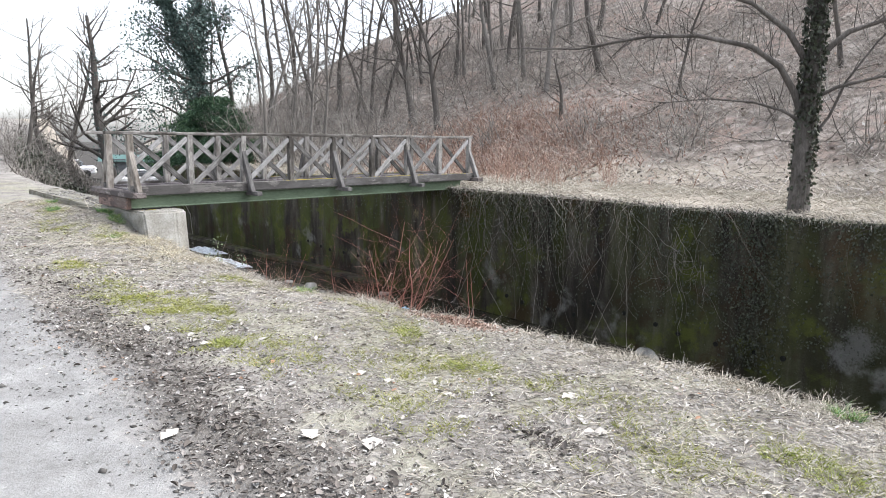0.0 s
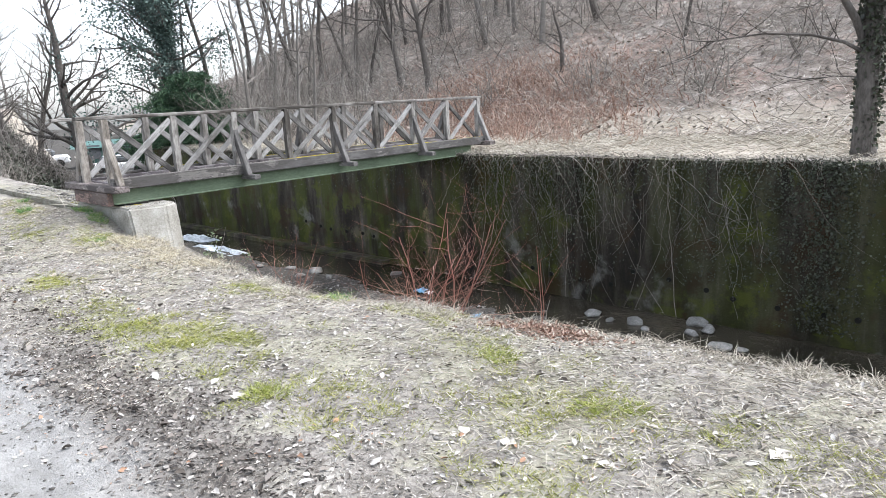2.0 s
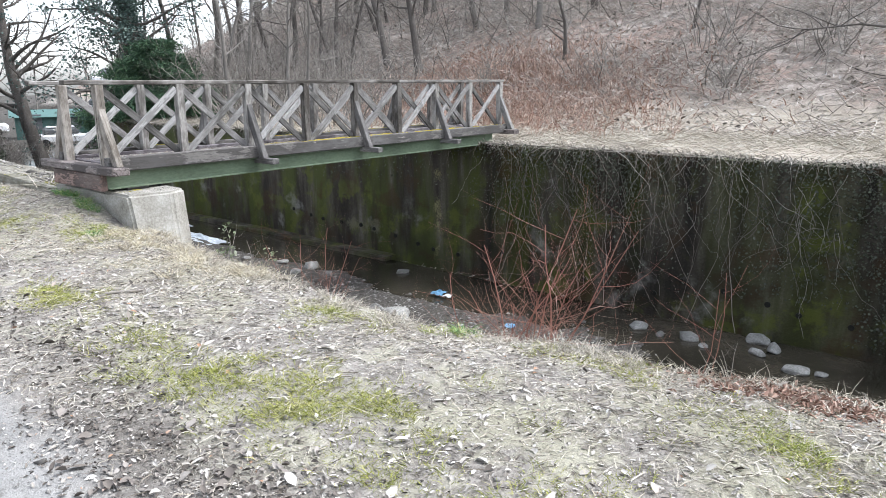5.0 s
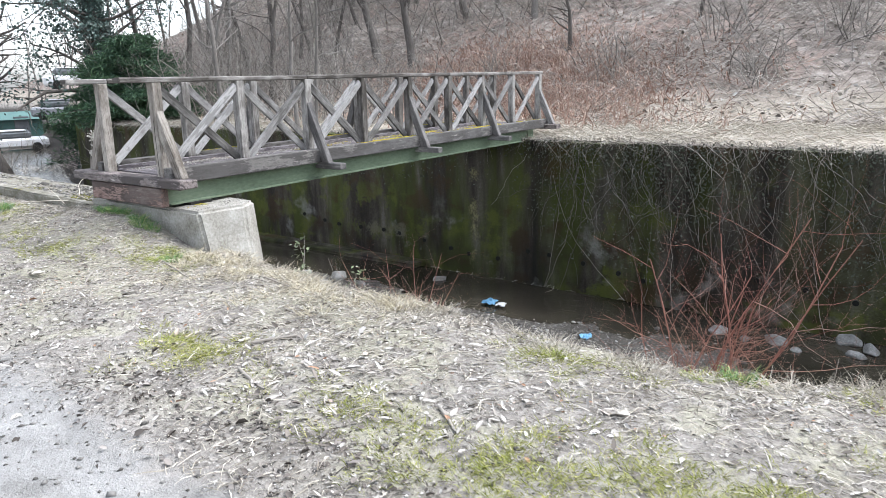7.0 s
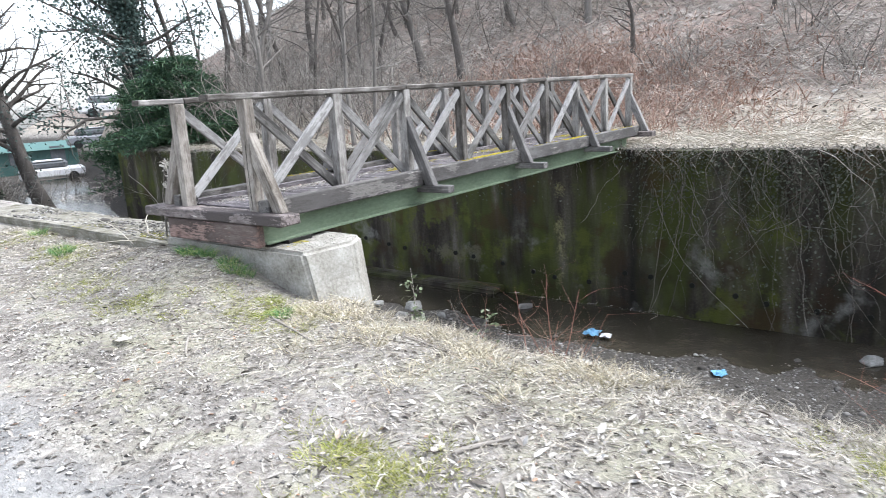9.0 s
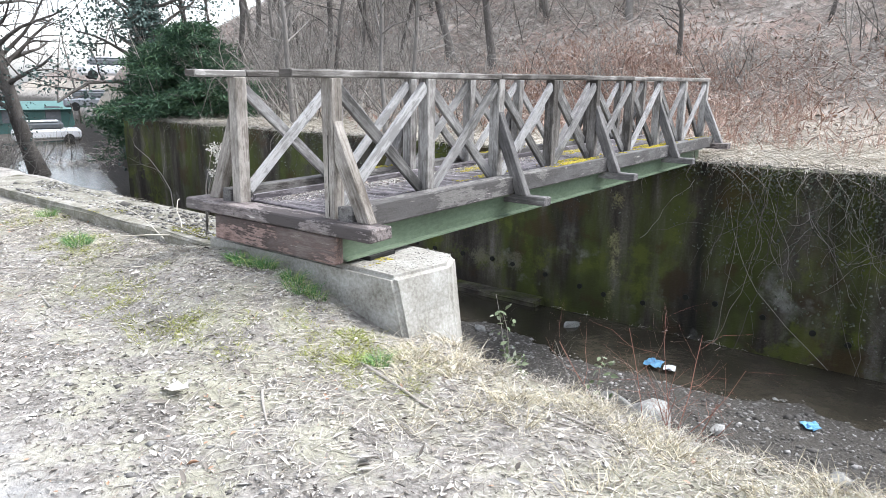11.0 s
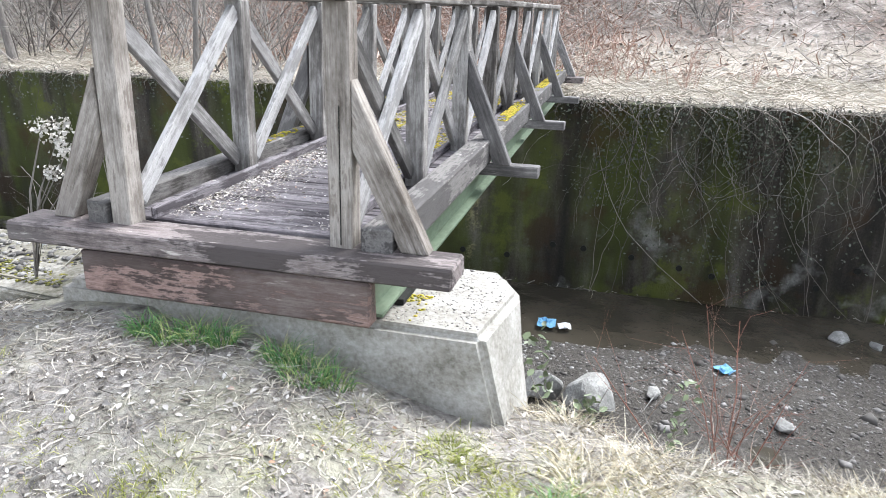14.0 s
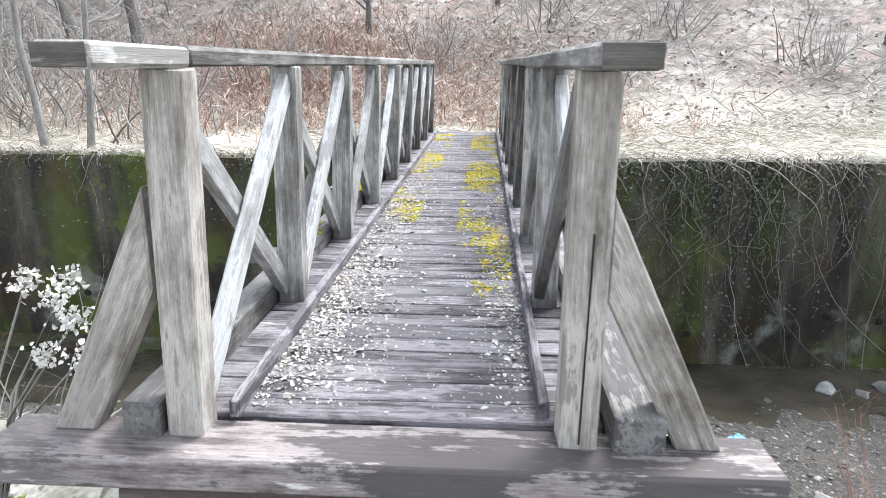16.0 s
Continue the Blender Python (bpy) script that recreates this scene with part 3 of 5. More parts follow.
def build_ground():
    xs = spread_axis((-420, -120, 30), (-120, -60, 4), (-60, -34, 0.9), (-34, -20, 0.35), (-20, 4, 0.11), (4, 16, 0.4), (16, 60, 3), (60, 421, 30))
    ys = spread_axis((-300, -40, 26), (-40, -4, 3), (-4, -1, 0.4), (-1, 6, 0.09), (6, 12.2, 0.16), (12.2, 12.6, 0.1), (12.6, 20, 0.25), (20, 40, 0.6), (40, 90, 2.5), (90, 421, 30))
    X, Y = np.meshgrid(xs, ys, indexing="ij")
    Z = height(X, np.minimum(Y, 85))
    V = np.stack([X, Y, Z], -1).reshape(-1, 3)
    a, b = len(xs), len(ys)
    i = (np.arange(a - 1)[:, None] * b + np.arange(b - 1)[None]).ravel()
    F = np.stack([i, i + b, i + b + 1, i + 1], 1)
    tagged(new("ground", smooth(mesh_np("ground", V, F, M_GROUND))), "leaf-strewn bank, gravel track, stream bed and wooded hillside", "ground", kind="structure")


build_ground()


def on_ground(x, y, lift=0.0):
    return np.stack([x, y, height(x, y) + lift], 1)


def chamfer_box(sx, sy, sz, bevel=0.01, cuts=0, jitter=0.0, seed=0):
    bm = bmesh.new()
    bmesh.ops.create_cube(bm, size=1)
    bmesh.ops.scale(bm, vec=(sx, sy, sz), verts=bm.verts)
    bmesh.ops.bevel(bm, geom=list(bm.edges), offset=bevel, segments=1, affect="EDGES")
    if cuts:
        bmesh.ops.subdivide_edges(bm, edges=list(bm.edges), cuts=cuts, use_grid_fill=True)
    if jitter:
        r = random.Random(seed)
        for v in bm.verts:
            v.co += Vector((r.gauss(0, jitter), r.gauss(0, jitter), r.gauss(0, jitter)))
    return bm


# the far retaining wall, with its concrete footing, and the water
def build_wall():
    bm = bmesh.new()
    ax = np.arange(WALL_END, 30.1, 0.5)
    zs = np.linspace(-3.4, WALL_TOP, 12)
    r = random.Random(3)
    grid = [[bm.verts.new((x, WALL_Y + r.gauss(0, 0.008), z + (r.gauss(0, 0.02) if z > 0.3 else 0))) for z in zs] for x in ax]
    back = [(bm.verts.new((x, WALL_Y + 0.42, WALL_TOP)), bm.verts.new((x, WALL_Y + 0.42, -3.4))) for x in ax]
    for i in range(len(ax) - 1):
        for j in range(11):
            bm.faces.new((grid[i][j], grid[i + 1][j], grid[i + 1][j + 1], grid[i][j + 1]))
        bm.faces.new((grid[i][11], grid[i + 1][11], back[i + 1][0], back[i][0]))
        bm.faces.new((back[i][0], back[i + 1][0], back[i + 1][1], back[i][1]))
    for i in (0, len(ax) - 1):
        bm.faces.new([grid[i][j] for j in range(12)] + [back[i][0], back[i][1]])
    bmesh.ops.recalc_face_normals(bm, faces=bm.faces)
    return tagged(new("wall_canal", from_bm("wall_canal", bm, M_WALL)), "tall damp concrete retaining wall with green and brown stains", "wall", kind="structure")


wall = build_wall()
bm = chamfer_box(14.0, 0.5, 0.7, 0.04, 3, 0.012, 4)
part("footing", from_bm("footing", bm, M_WALL), wall, "damp concrete footing ledge", pose(-22.5, 12.02, -2.88))
V, F = [], []
wx, wy = np.meshgrid(np.arange(-60, 40.1, 0.5), np.arange(5.5, 40, 0.5), indexing="ij")
n_y = wx.shape[1]
idx = (np.arange(wx.shape[0] - 1)[:, None] * n_y + np.arange(n_y - 1)[None]).ravel()
keep = (wy.ravel()[idx] < 12.0) | (wx.ravel()[idx] < WALL_END - 0.6)
F = np.stack([idx, idx + n_y, idx + n_y + 1, idx + 1], 1)[keep]
tagged(new("water_stream", smooth(mesh_np("water_stream", np.stack([wx, wy, np.full_like(wx, WATER_Z)], -1).reshape(-1, 3), F, M_WATER))), "shallow dark stream running at the foot of the wall", "water", kind="structure")

# ---- the footbridge ----
BAY, BRIDGE_Y0, DECK_Z, RAIL_Z = 1.14, 4.06, 0.715, 1.757
POST_Y = [BRIDGE_Y0 + BAY * k for k in range(9)]
beams = {}


def beam_mesh(length, w, h, material, worn=0.008):
    """A timber with chamfered, slightly uneven edges, lying along X."""
    key = (round(length, 3), round(w, 3), round(h, 3), material.name)
    if key not in beams:
        bm = chamfer_box(length, w, h, min(worn, w * 0.2, h * 0.2), 0, 0.0018, len(beams))
        beams[key] = from_bm("timber", bm, material)
    return beams[key]


def along(p0, p1, up=(0, 0, 1)):
    p0, p1 = Vector(p0), Vector(p1)
    x = (p1 - p0).normalized()
    y = Vector(up).cross(x).normalized()
    z = x.cross(y)
    m = Matrix((x, y, z)).transposed().to_4x4()
    m.translation = (p0 + p1) / 2
    return m


def timber(name, p0, p1, w, h, material, parent, label="", up=(0, 0, 1), worn=0.008):
    return part(name, beam_mesh((Vector(p1) - Vector(p0)).length, w, h, material, worn), parent, label, along(p0, p1, up))


def girder_mesh(length):
    bm = bmesh.new()
    prof = [(-0.07, -0.112), (0.07, -0.112), (0.07, -0.098), (0.006, -0.095), (0.006, 0.095), (0.07, 0.098), (0.07, 0.112), (-0.07, 0.112), (-0.07, 0.098), (-0.006, 0.095), (-0.006, -0.095), (-0.07, -0.098)]
    a = [bm.verts.new((-length / 2, y, z)) for y, z in prof]
    b = [bm.verts.new((length / 2, y, z)) for y, z in prof]
    for i in range(12):
        bm.faces.new((a[i], a[(i + 1) % 12], b[(i + 1) % 12], b[i]))
    bm.faces.new(a[::-1])
    bm.faces.new(b)
    bmesh.ops.recalc_face_normals(bm, faces=bm.faces)
    return from_bm("girder", bm, M_STEEL)


def knee_mesh(x, y, out, foot_z, top_z, material):
    """A leaning board: sawn level at the foot and upright where it meets the post."""
    face, t = x + out * 0.057, 0.046
    prof = [(x + out * 0.28, foot_z), (x + out * 0.41, foot_z), (face, top_z), (face, top_z - 0.30)]
    bm = bmesh.new()
    a = [bm.verts.new((px, y - t, pz)) for px, pz in prof]
    b = [bm.verts.new((px, y + t, pz)) for px, pz in prof]
    for i in range(4):
        bm.faces.new((a[i], a[(i + 1) % 4], b[(i + 1) % 4], b[i]))
    bm.faces.new(a[::-1])
    bm.faces.new(b)
    bmesh.ops.recalc_face_normals(bm, faces=bm.faces)
    bmesh.ops.bevel(bm, geom=list(bm.edges), offset=0.007, segments=1, affect="EDGES")
    m = along((x + out * 0.345, y, foot_z), (face, y, top_z - 0.15))
    bm.transform(m.inverted())
    return from_bm("knee_brace", bm, material), m


def build_bridge():
    br = thing("footbridge", (-13.6, 4.0, 0.34), "weathered grey timber footbridge with crossed railings on green steel girders", "bridge")
    r = random.Random(5)
    for x in (-12.905, -14.31):
        y0 = 3.975
        part("girder", girder_mesh(8.75), br, "green painted steel girder", along((x, y0, 0.512), (x, y0 + 8.75, 0.512)))
    timber("sill_beam", (-14.76, 3.99, 0.655), (-12.49, 3.99, 0.655), 0.24, 0.10, M_SILL, br, "dark stained sill timber with frayed ends", worn=0.012)
    timber("bearing_beam", (-14.35, 3.925, 0.49), (-12.86, 3.925, 0.49), 0.09, 0.215, M_BEARER, br, "red-brown bearing beam with peeling surface", worn=0.012)
    timber("far_sill_beam", (-14.7, 13.12, 0.655), (-12.5, 13.12, 0.655), 0.2, 0.10, M_SILL, br)
    # cross bearers that stick out under the knee braces
    for k in (2, 4, 6):
        timber("outrigger", (-14.80, POST_Y[k] + 0.02, 0.585), (-12.42, POST_Y[k] + 0.02, 0.585), 0.12, 0.085, M_DARKWOOD, br)
    timber("edge_curb", (-12.868, 3.99, 0.722), (-12.868, 13.2, 0.722), 0.145, 0.18, M_CURB, br, "outer curb timber with pale flaking top")
    timber("edge_curb", (-14.315, 3.99, 0.722), (-14.315, 13.2, 0.722), 0.115, 0.18, M_CURB, br, "outer curb timber with pale flaking top")
    timber("inner_board", (-14.075, 4.1, 0.742), (-14.075, 13.15, 0.742), 0.035, 0.06, M_DECK, br)
    timber("inner_board", (-13.125, 4.15, 0.742), (-13.125, 13.15, 0.742), 0.035, 0.06, M_DECK, br)
    for side, x, out in (("r", -13.04, 1), ("l", -14.19, -1)):
        for k, y in enumerate(POST_Y):
            lean = 0.012 * r.uniform(-1, 1) - (0.03 * out if out < 0 else 0.0)
            timber("post", (x, y, 0.695), (x + lean, y, RAIL_Z), 0.108, 0.115, M_POST_PALE if k == 0 else M_POST, br, up=(0, 1, 0), worn=0.007)
            if k % 2 == 0:
                me, m = knee_mesh(x, y, out, 0.703 if k in (0, 8) else 0.627, 1.45, M_POST_PALE if k == 0 else M_DARKWOOD)
                part("knee_brace", me, br, "", m)
            if k < 8:
                y2 = POST_Y[k + 1]
                lo, hi = 0.80, RAIL_Z - 0.06
                # rising diagonals get the lit copy, falling ones the plain brace wood
                timber("diagonal_brace", (x + 0.026, y + 0.055, lo), (x + 0.026, y2 - 0.055, hi), 0.045, 0.095, M_BRACE_LIT, br, up=(0, 0, 1))
                timber("diagonal_brace", (x - 0.026, y + 0.055, hi), (x - 0.026, y2 - 0.055, lo), 0.045, 0.095, M_BRACE, br, up=(0, 0, 1))
        ends = [3.63 if out > 0 else 3.64, POST_Y[2], POST_Y[5], POST_Y[8] + 0.12]
        if out < 0:
            ends = [3.64, POST_Y[0] + 0.08, POST_Y[3], POST_Y[6], POST_Y[8] + 0.12]
        for a, b in zip(ends, ends[1:]):
            w = 0.125
            rail = timber("handrail", (x, a + 0.002, RAIL_Z + 0.028), (x + r.gauss(0, 0.003), b - 0.002, RAIL_Z + 0.028 + r.gauss(0, 0.003)), w, 0.056, M_POST, br, "pale worn handrail timber", worn=0.01)
            if a < 3.7:
                cap = chamfer_box(0.118, 0.004, 0.05, 0.0015)
                part("end_grain", from_bm("end_grain", cap, M_ENDGRAIN), rail, "dark end grain", pose(x, a - 0.0005, RAIL_Z + 0.028))
    crack = chamfer_box(0.62, 0.005, 0.004, 0.001)
    part("crack", from_bm("crack", crack, M_HOLE), br, "dark drying crack in the post", along((-13.038, 4.0015, 0.72), (-13.03, 4.0015, 1.34), (0, 1, 0)))
    y, k = 4.115, 0
    while y < 13.2:
        w = r.choice((0.118, 0.122, 0.126))
        me = beam_mesh(1.31, w, 0.042, M_DECK, 0.006)
        m = along((-14.255, y + w / 2, 0.694 + r.gauss(0, 0.0015)), (-12.945, y + w / 2 + r.gauss(0, 0.002), 0.694 + r.gauss(0, 0.0015)))
        part("deck_plank", me, br, "", m)
        y += w + r.uniform(0.006, 0.010)
    return br


bridge = build_bridge()

# deck litter and moss
n = 8000
px = np.concatenate([-14.06 + np.abs(rng.normal(0, 0.16, n)), -13.15 - np.abs(rng.normal(0, 0.10, n // 3)), rng.uniform(-14.05, -13.15, n // 4)])
py = np.concatenate([4.15 + rng.gamma(1.6, 1.5, n), 4.15 + rng.gamma(1.6, 1.8, n // 3), rng.uniform(4.15, 13.1, n // 4)])
ok = (py < 13.1) & (px < -13.15) & (px > -14.06)
px, py = px[ok], py[ok]
stuff("deck_litter", leaf_cards(np.stack([px, py, np.full_like(px, DECK_Z + 0.003)], 1), rng.gamma(2.5, 0.0042, len(px)).clip(0.004, 0.035), 0.2, 0.15, 0.7), M_LEAF, "pale flakes and leaf bits scattered on the planks", "leaf litter")


def moss_field(count, xa, xb, ya, yb, z, size=0.02):
    count *= 2
    x, y = rng.uniform(xa, xb, count), rng.uniform(ya, yb, count)
    ok = (waves(x, y, 5, 4) + 0.7 * waves(x, y, 17, 2) + rng.normal(0, 0.25, count)) > 0.22
    x, y = x[ok], y[ok]
    return pebbles(np.stack([x, y, np.full_like(x, z)], 1), rng.uniform(size * 0.4, size, len(x)), 0.45)


stuff("deck_moss", joined(moss_field(4200, -13.5, -13.16, 6.2, 12.9, DECK_Z), moss_field(2400, -14.05, -13.78, 6.8, 12.9, DECK_Z),
                          moss_field(1500, -12.94, -12.83, 7.2, 13.1, 0.814), moss_field(900, -14.36, -14.27, 5.4, 12.0, 0.814),
                          moss_field(260, -13.36, -13.17, 5.2, 6.2, DECK_Z)), M_MOSS, "yellow-green moss growing on the bridge timbers", "moss")

# ---- concrete pier and low kerb wall ----
def build_pier():
    """A cast block whose stream face leans outwards to its foot."""
    bm = bmesh.new()
    r = random.Random(12)
    rows = []
    for z, lean in ((-3.0, 0.42), (-1.0, 0.30), (-0.3, 0.16), (0.05, 0.08), (0.365, 0.0)):
        plan = [(-14.60, 3.985), (-13.4, 3.985), (-12.37 + lean, 3.985 - lean * 0.06), (-12.28 + lean * 0.5, 4.54), (-12.42 + lean * 0.5, 4.80), (-14.60, 4.9)]
        rows.append([bm.verts.new((x + r.gauss(0, 0.006), y + r.gauss(0, 0.006), z)) for x, y in plan])
    for a, b in zip(rows, rows[1:]):
        for i in range(6):
            bm.faces.new((a[i], a[(i + 1) % 6], b[(i + 1) % 6], b[i]))
    bm.faces.new(rows[-1])
    bmesh.ops.recalc_face_normals(bm, faces=bm.faces)
    edges = [e for e in bm.edges if all(v in rows[-1] for v in e.verts)] + [e for e in bm.edges if any(e.verts[0] in q and e.verts[1] in w and q.index(e.verts[0]) == w.index(e.verts[1]) and q.index(e.verts[0]) in (2, 3, 4) for q, w in zip(rows + rows[::-1], rows[1:] + rows[::-1][1:]))]
    bmesh.ops.bevel(bm, geom=list(set(edges)), offset=0.035, segments=3, affect="EDGES")
    pier = thing("bridge_pier", (-13.4, 4.4, -2.6), "pale weathered concrete pier with chipped edges under the bridge", "pier")
    part("block", from_bm("block", bm, M_PIER), pier)
    for x in (-12.905, -14.31):
        part("bearing_plate", from_bm("bearing_plate", chamfer_box(0.2, 0.3, 0.034, 0.004), M_HOLE), pier, "dark steel bearing plate", pose(x, 4.35, 0.382))


build_pier()
gx, gy = rng.uniform(-12.9, -12.34, 1500), rng.uniform(4.02, 4.8, 1500)
ok = (gx < -12.41 + (gy - 4.0) * 0.15) & (gx < -12.34 - (gy - 4.6) * 0.5)
stuff("pier_grit", pebbles(np.stack([gx[ok], gy[ok], np.full(ok.sum(), 0.366)], 1), rng.gamma(2, 0.0014, ok.sum())), M_GRAVEL, "grey grit and crumbs on top of the pier", "grit")
stuff("pier_moss", moss_field(260, -12.83, -12.70, 4.03, 4.35, 0.366, 0.016), M_MOSS, "yellow-green moss on the pier beside the beam", "moss")
bm = chamfer_box(6.2, 0.80, 0.75, 0.03, 6, 0.010, 8)
kerb = new("kerb_wall", from_bm("kerb_wall", bm, M_KERB))
kerb.matrix_basis = pose(-17.75, 4.50, -0.125, 0, 0, -1.5)
tagged(kerb, "broad low concrete kerb slab with gravel and moss beside the bridge", "kerb")
gx, gy = rng.uniform(-20, -14.75, 2600), rng.uniform(4.2, 4.85, 2600)
kerb_grit = np.stack([gx, gy + 0.0262 * (-17.75 - gx), np.full_like(gx, 0.252)], 1)
stuff("gravel", joined(pebbles(kerb_grit, rng.gamma(2, 0.006, 2600)),
                       pebbles(on_ground(rng.uniform(-16, -8, 9000), rng.normal(9.3, 0.9, 9000).clip(7.8, 12.1), 0.0), rng.gamma(2, 0.0065, 9000)),
                       pebbles(on_ground(rng.uniform(-40, 2, 6000), rng.uniform(8, 12.1, 6000), 0.0), rng.gamma(2, 0.012, 6000)),
                       pebbles(on_ground(rng.uniform(-15, 2, 5000), rng.uniform(0.2, 2.2, 5000), 0.002), rng.gamma(2, 0.004, 5000))), M_GRAVEL, "grey gravel and pebbles of the stream bed and verge", "gravel")


# ---- stones in the stream ----
def stone(x, y, z, sx, sy, sz, seed, label):
    r = random.Random(seed)
    bm = bmesh.new()
    for _ in range(22):
        d = Vector((r.gauss(0, 1), r.gauss(0, 1), r.gauss(0, 0.8))).normalized() * r.uniform(0.42, 0.56)
        bm.verts.new((d.x * sx, d.y * sy, max(d.z, -0.28) * sz))
    res = bmesh.ops.convex_hull(bm, input=list(bm.verts))
    bmesh.ops.delete(bm, geom=[v for v in bm.verts if not v.link_faces], context="VERTS")
    bmesh.ops.bevel(bm, geom=list(bm.edges), offset=0.03 * sx, segments=1, affect="EDGES")
    ob = new("stone", from_bm("stone", bm, M_STONE))
    ob.matrix_basis = pose(x, y, z + 0.22 * sz, 0, 0, seed * 47 % 360)
    return tagged(ob, label, "stone", "stones in the stream")


STONES = [(-8.5, 11.2, 0.42), (-8.05, 11.12, 0.26), (-7.6, 11.27, 0.46), (-7.25, 11.05, 0.22), (-6.6, 11.85, 0.46), (-6.28, 11.56, 0.42), (-6.45, 11.25, 0.34), (-5.8, 10.85, 0.46),
          (-5.45, 10.95, 0.24), (-16.46, 10.23, 0.55), (-15.6, 10.0, 0.3), (-17.2, 9.9, 0.35), (-14.45, 11.3, 0.34), (-9.75, 8.5, 0.3), (-11.9, 8.35, 0.72), (-12.45, 8.4, 0.6), (-11.15, 8.75, 0.3), (-16.2, 9.5, 0.4),
          (-18.3, 9.6, 0.3), (-2.2, 11.4, 0.36), (-2.6, 11.5, 0.3)]
for i, (x, y, s) in enumerate(STONES):
    big = s > 0.57
    stone(x, y, max(float(height(x, y)), WATER_Z - 0.02), s, s * (0.6 + 0.07 * (i % 5)), s * (0.8 if big else 0.5), i + 1,
          "large pale rock at the foot of the bank" if big else "pale grey stone lying in the shallow stream")

# rapids of the stream, upstream of the bridge
for x0, y0, w, d in ((-22.0, 10.2, 3.0, 1.0), (-24.6, 10.9, 2.2, 0.8)):
    gx, gy = np.meshgrid(np.linspace(-1, 1, 28), np.linspace(-1, 1, 14), indexing="ij")
    gz = 0.09 * np.cos(gx * 1.5) * np.cos(gy * 1.5) * (1.2 + waves(gx * 3, gy * 3, 2.2, 3) + 0.6 * waves(gx * 3, gy * 3, 6, 5)) - 0.02
    i = (np.arange(27)[:, None] * 14 + np.arange(13)[None]).ravel()
    VF = (np.stack([x0 + gx * w / 2 + 0.2 * gy, y0 + gy * d / 2, WATER_Z + gz], -1).reshape(-1, 3), np.stack([i, i + 14, i + 15, i + 1], 1))
    ob = new("rapids", smooth(mesh_np("rapids", VF[0], VF[1], M_FOAM)))
    tagged(ob, "white broken water tumbling over stones", "rapids", kind="stuff")

# litter caught in the stream
def rag(name, x, y, z, s, material, label):
    bm = bmesh.new()
    bmesh.ops.create_grid(bm, x_segments=7, y_segments=7, size=s)
    for v in bm.verts:
        q = v.co * (3.0 / s)
        v.co.z = 0.5 * s * (0.6 + noise.noise(q * 0.5 + Vector((x, y, 0))) + 0.4 * noise.noise(q))
        v.co.x += 0.3 * s * noise.noise(q + Vector((5, 0, 0)))
    bmesh.ops.solidify(bm, geom=list(bm.faces), thickness=0.004)
    ob = new(name, from_bm(name, bm, material))
    ob.matrix_basis = pose(x, y, z, 0, 0, x * 50)
    return tagged(ob, label, "litter")


rag("plastic_bag", -12.58, 10.4, -2.58, 0.13, M_BLUE, "crumpled blue plastic bag on the stream gravel")
rag("plastic_bag", -12.32, 10.38, -2.58, 0.09, M_WHITEBAG, "scrap of white plastic beside a blue bag")
rag("plastic_bag", -10.24, 9.65, -2.56, 0.10, M_BLUE, "pale blue plastic scrap on the gravel bar")

# weep pipes in the wall
for k in range(24):
    x = -19.6 + 0.68 * k + 0.1 * math.sin(k * 2.1)
    bm = bmesh.new()
    bmesh.ops.create_cone(bm, cap_ends=True, segments=12, radius1=0.05, radius2=0.05, depth=0.05)
    part("weep_pipe", from_bm("weep_pipe", bm, M_HOLE), wall, "dark weep pipe", pose(x, WALL_Y - 0.002, -1.78 - 0.045 * k + (0.25 if k > 9 else 0) + (0.35 if k > 16 else 0) - 0.06 * math.sin(k), 90, 0, 0))

# ---- ground cover of the near bank ----
PATCHES = [(-5.1, 1.95), (-4.4, 2.1), (-3.35, 3.0), (-3.1, 2.1), (-6.6, 1.98), (-9.6, 2.05), (-17.6, 3.8), (-0.95, 3.2), (-1.5, 2.7), (-6.4, 2.0), (-7.1, 1.92), (-6.15, 2.25), (-4.4, 3.25), (-10.0, 2.05),
           (-8.2, 2.0), (-7.4, 1.92), (-7.7, 3.3), (-6.65, 2.3), (-12.4, 3.5), (-12.05, 3.35), (-14.4, 3.0), (-16.1, 3.45), (-5.55, 3.8), (-2.2, 3.1), (-13.2, 3.0), (-3.7, 2.6)]
N = 125000
lx, ly = rng.uniform(-19, 1.5, N), rng.uniform(0.6, 5.4, N)
w = np.clip(0.12 + 0.88 * sstep(0.6, 1.5, ly + 0.065 * lx + 0.4) + 0.5 * waves(lx, ly, 2.0, 6), 0, 1)
for gx_, gy_ in PATCHES:
    w = w * (1 - 0.75 * np.exp(-((lx - gx_) / 0.34) ** 2 - ((ly - gy_) / 0.22) ** 2))
ok = (rng.uniform(0, 1, N) < w) & (ly < bank_edge(lx) + 0.3) & ~((lx > -14.8) & (lx < -12.3) & (ly > 3.85))
lx, ly = lx[ok], ly[ok]
stuff("dead_leaves", leaf_cards(on_ground(lx, ly, 0.006), rng.gamma(2.4, 0.0075, len(lx)).clip(0.006, 0.09), 0.36, 0.14, 0.5), M_LEAF, "dry grey-brown leaves strewn over the bank", "leaf litter")

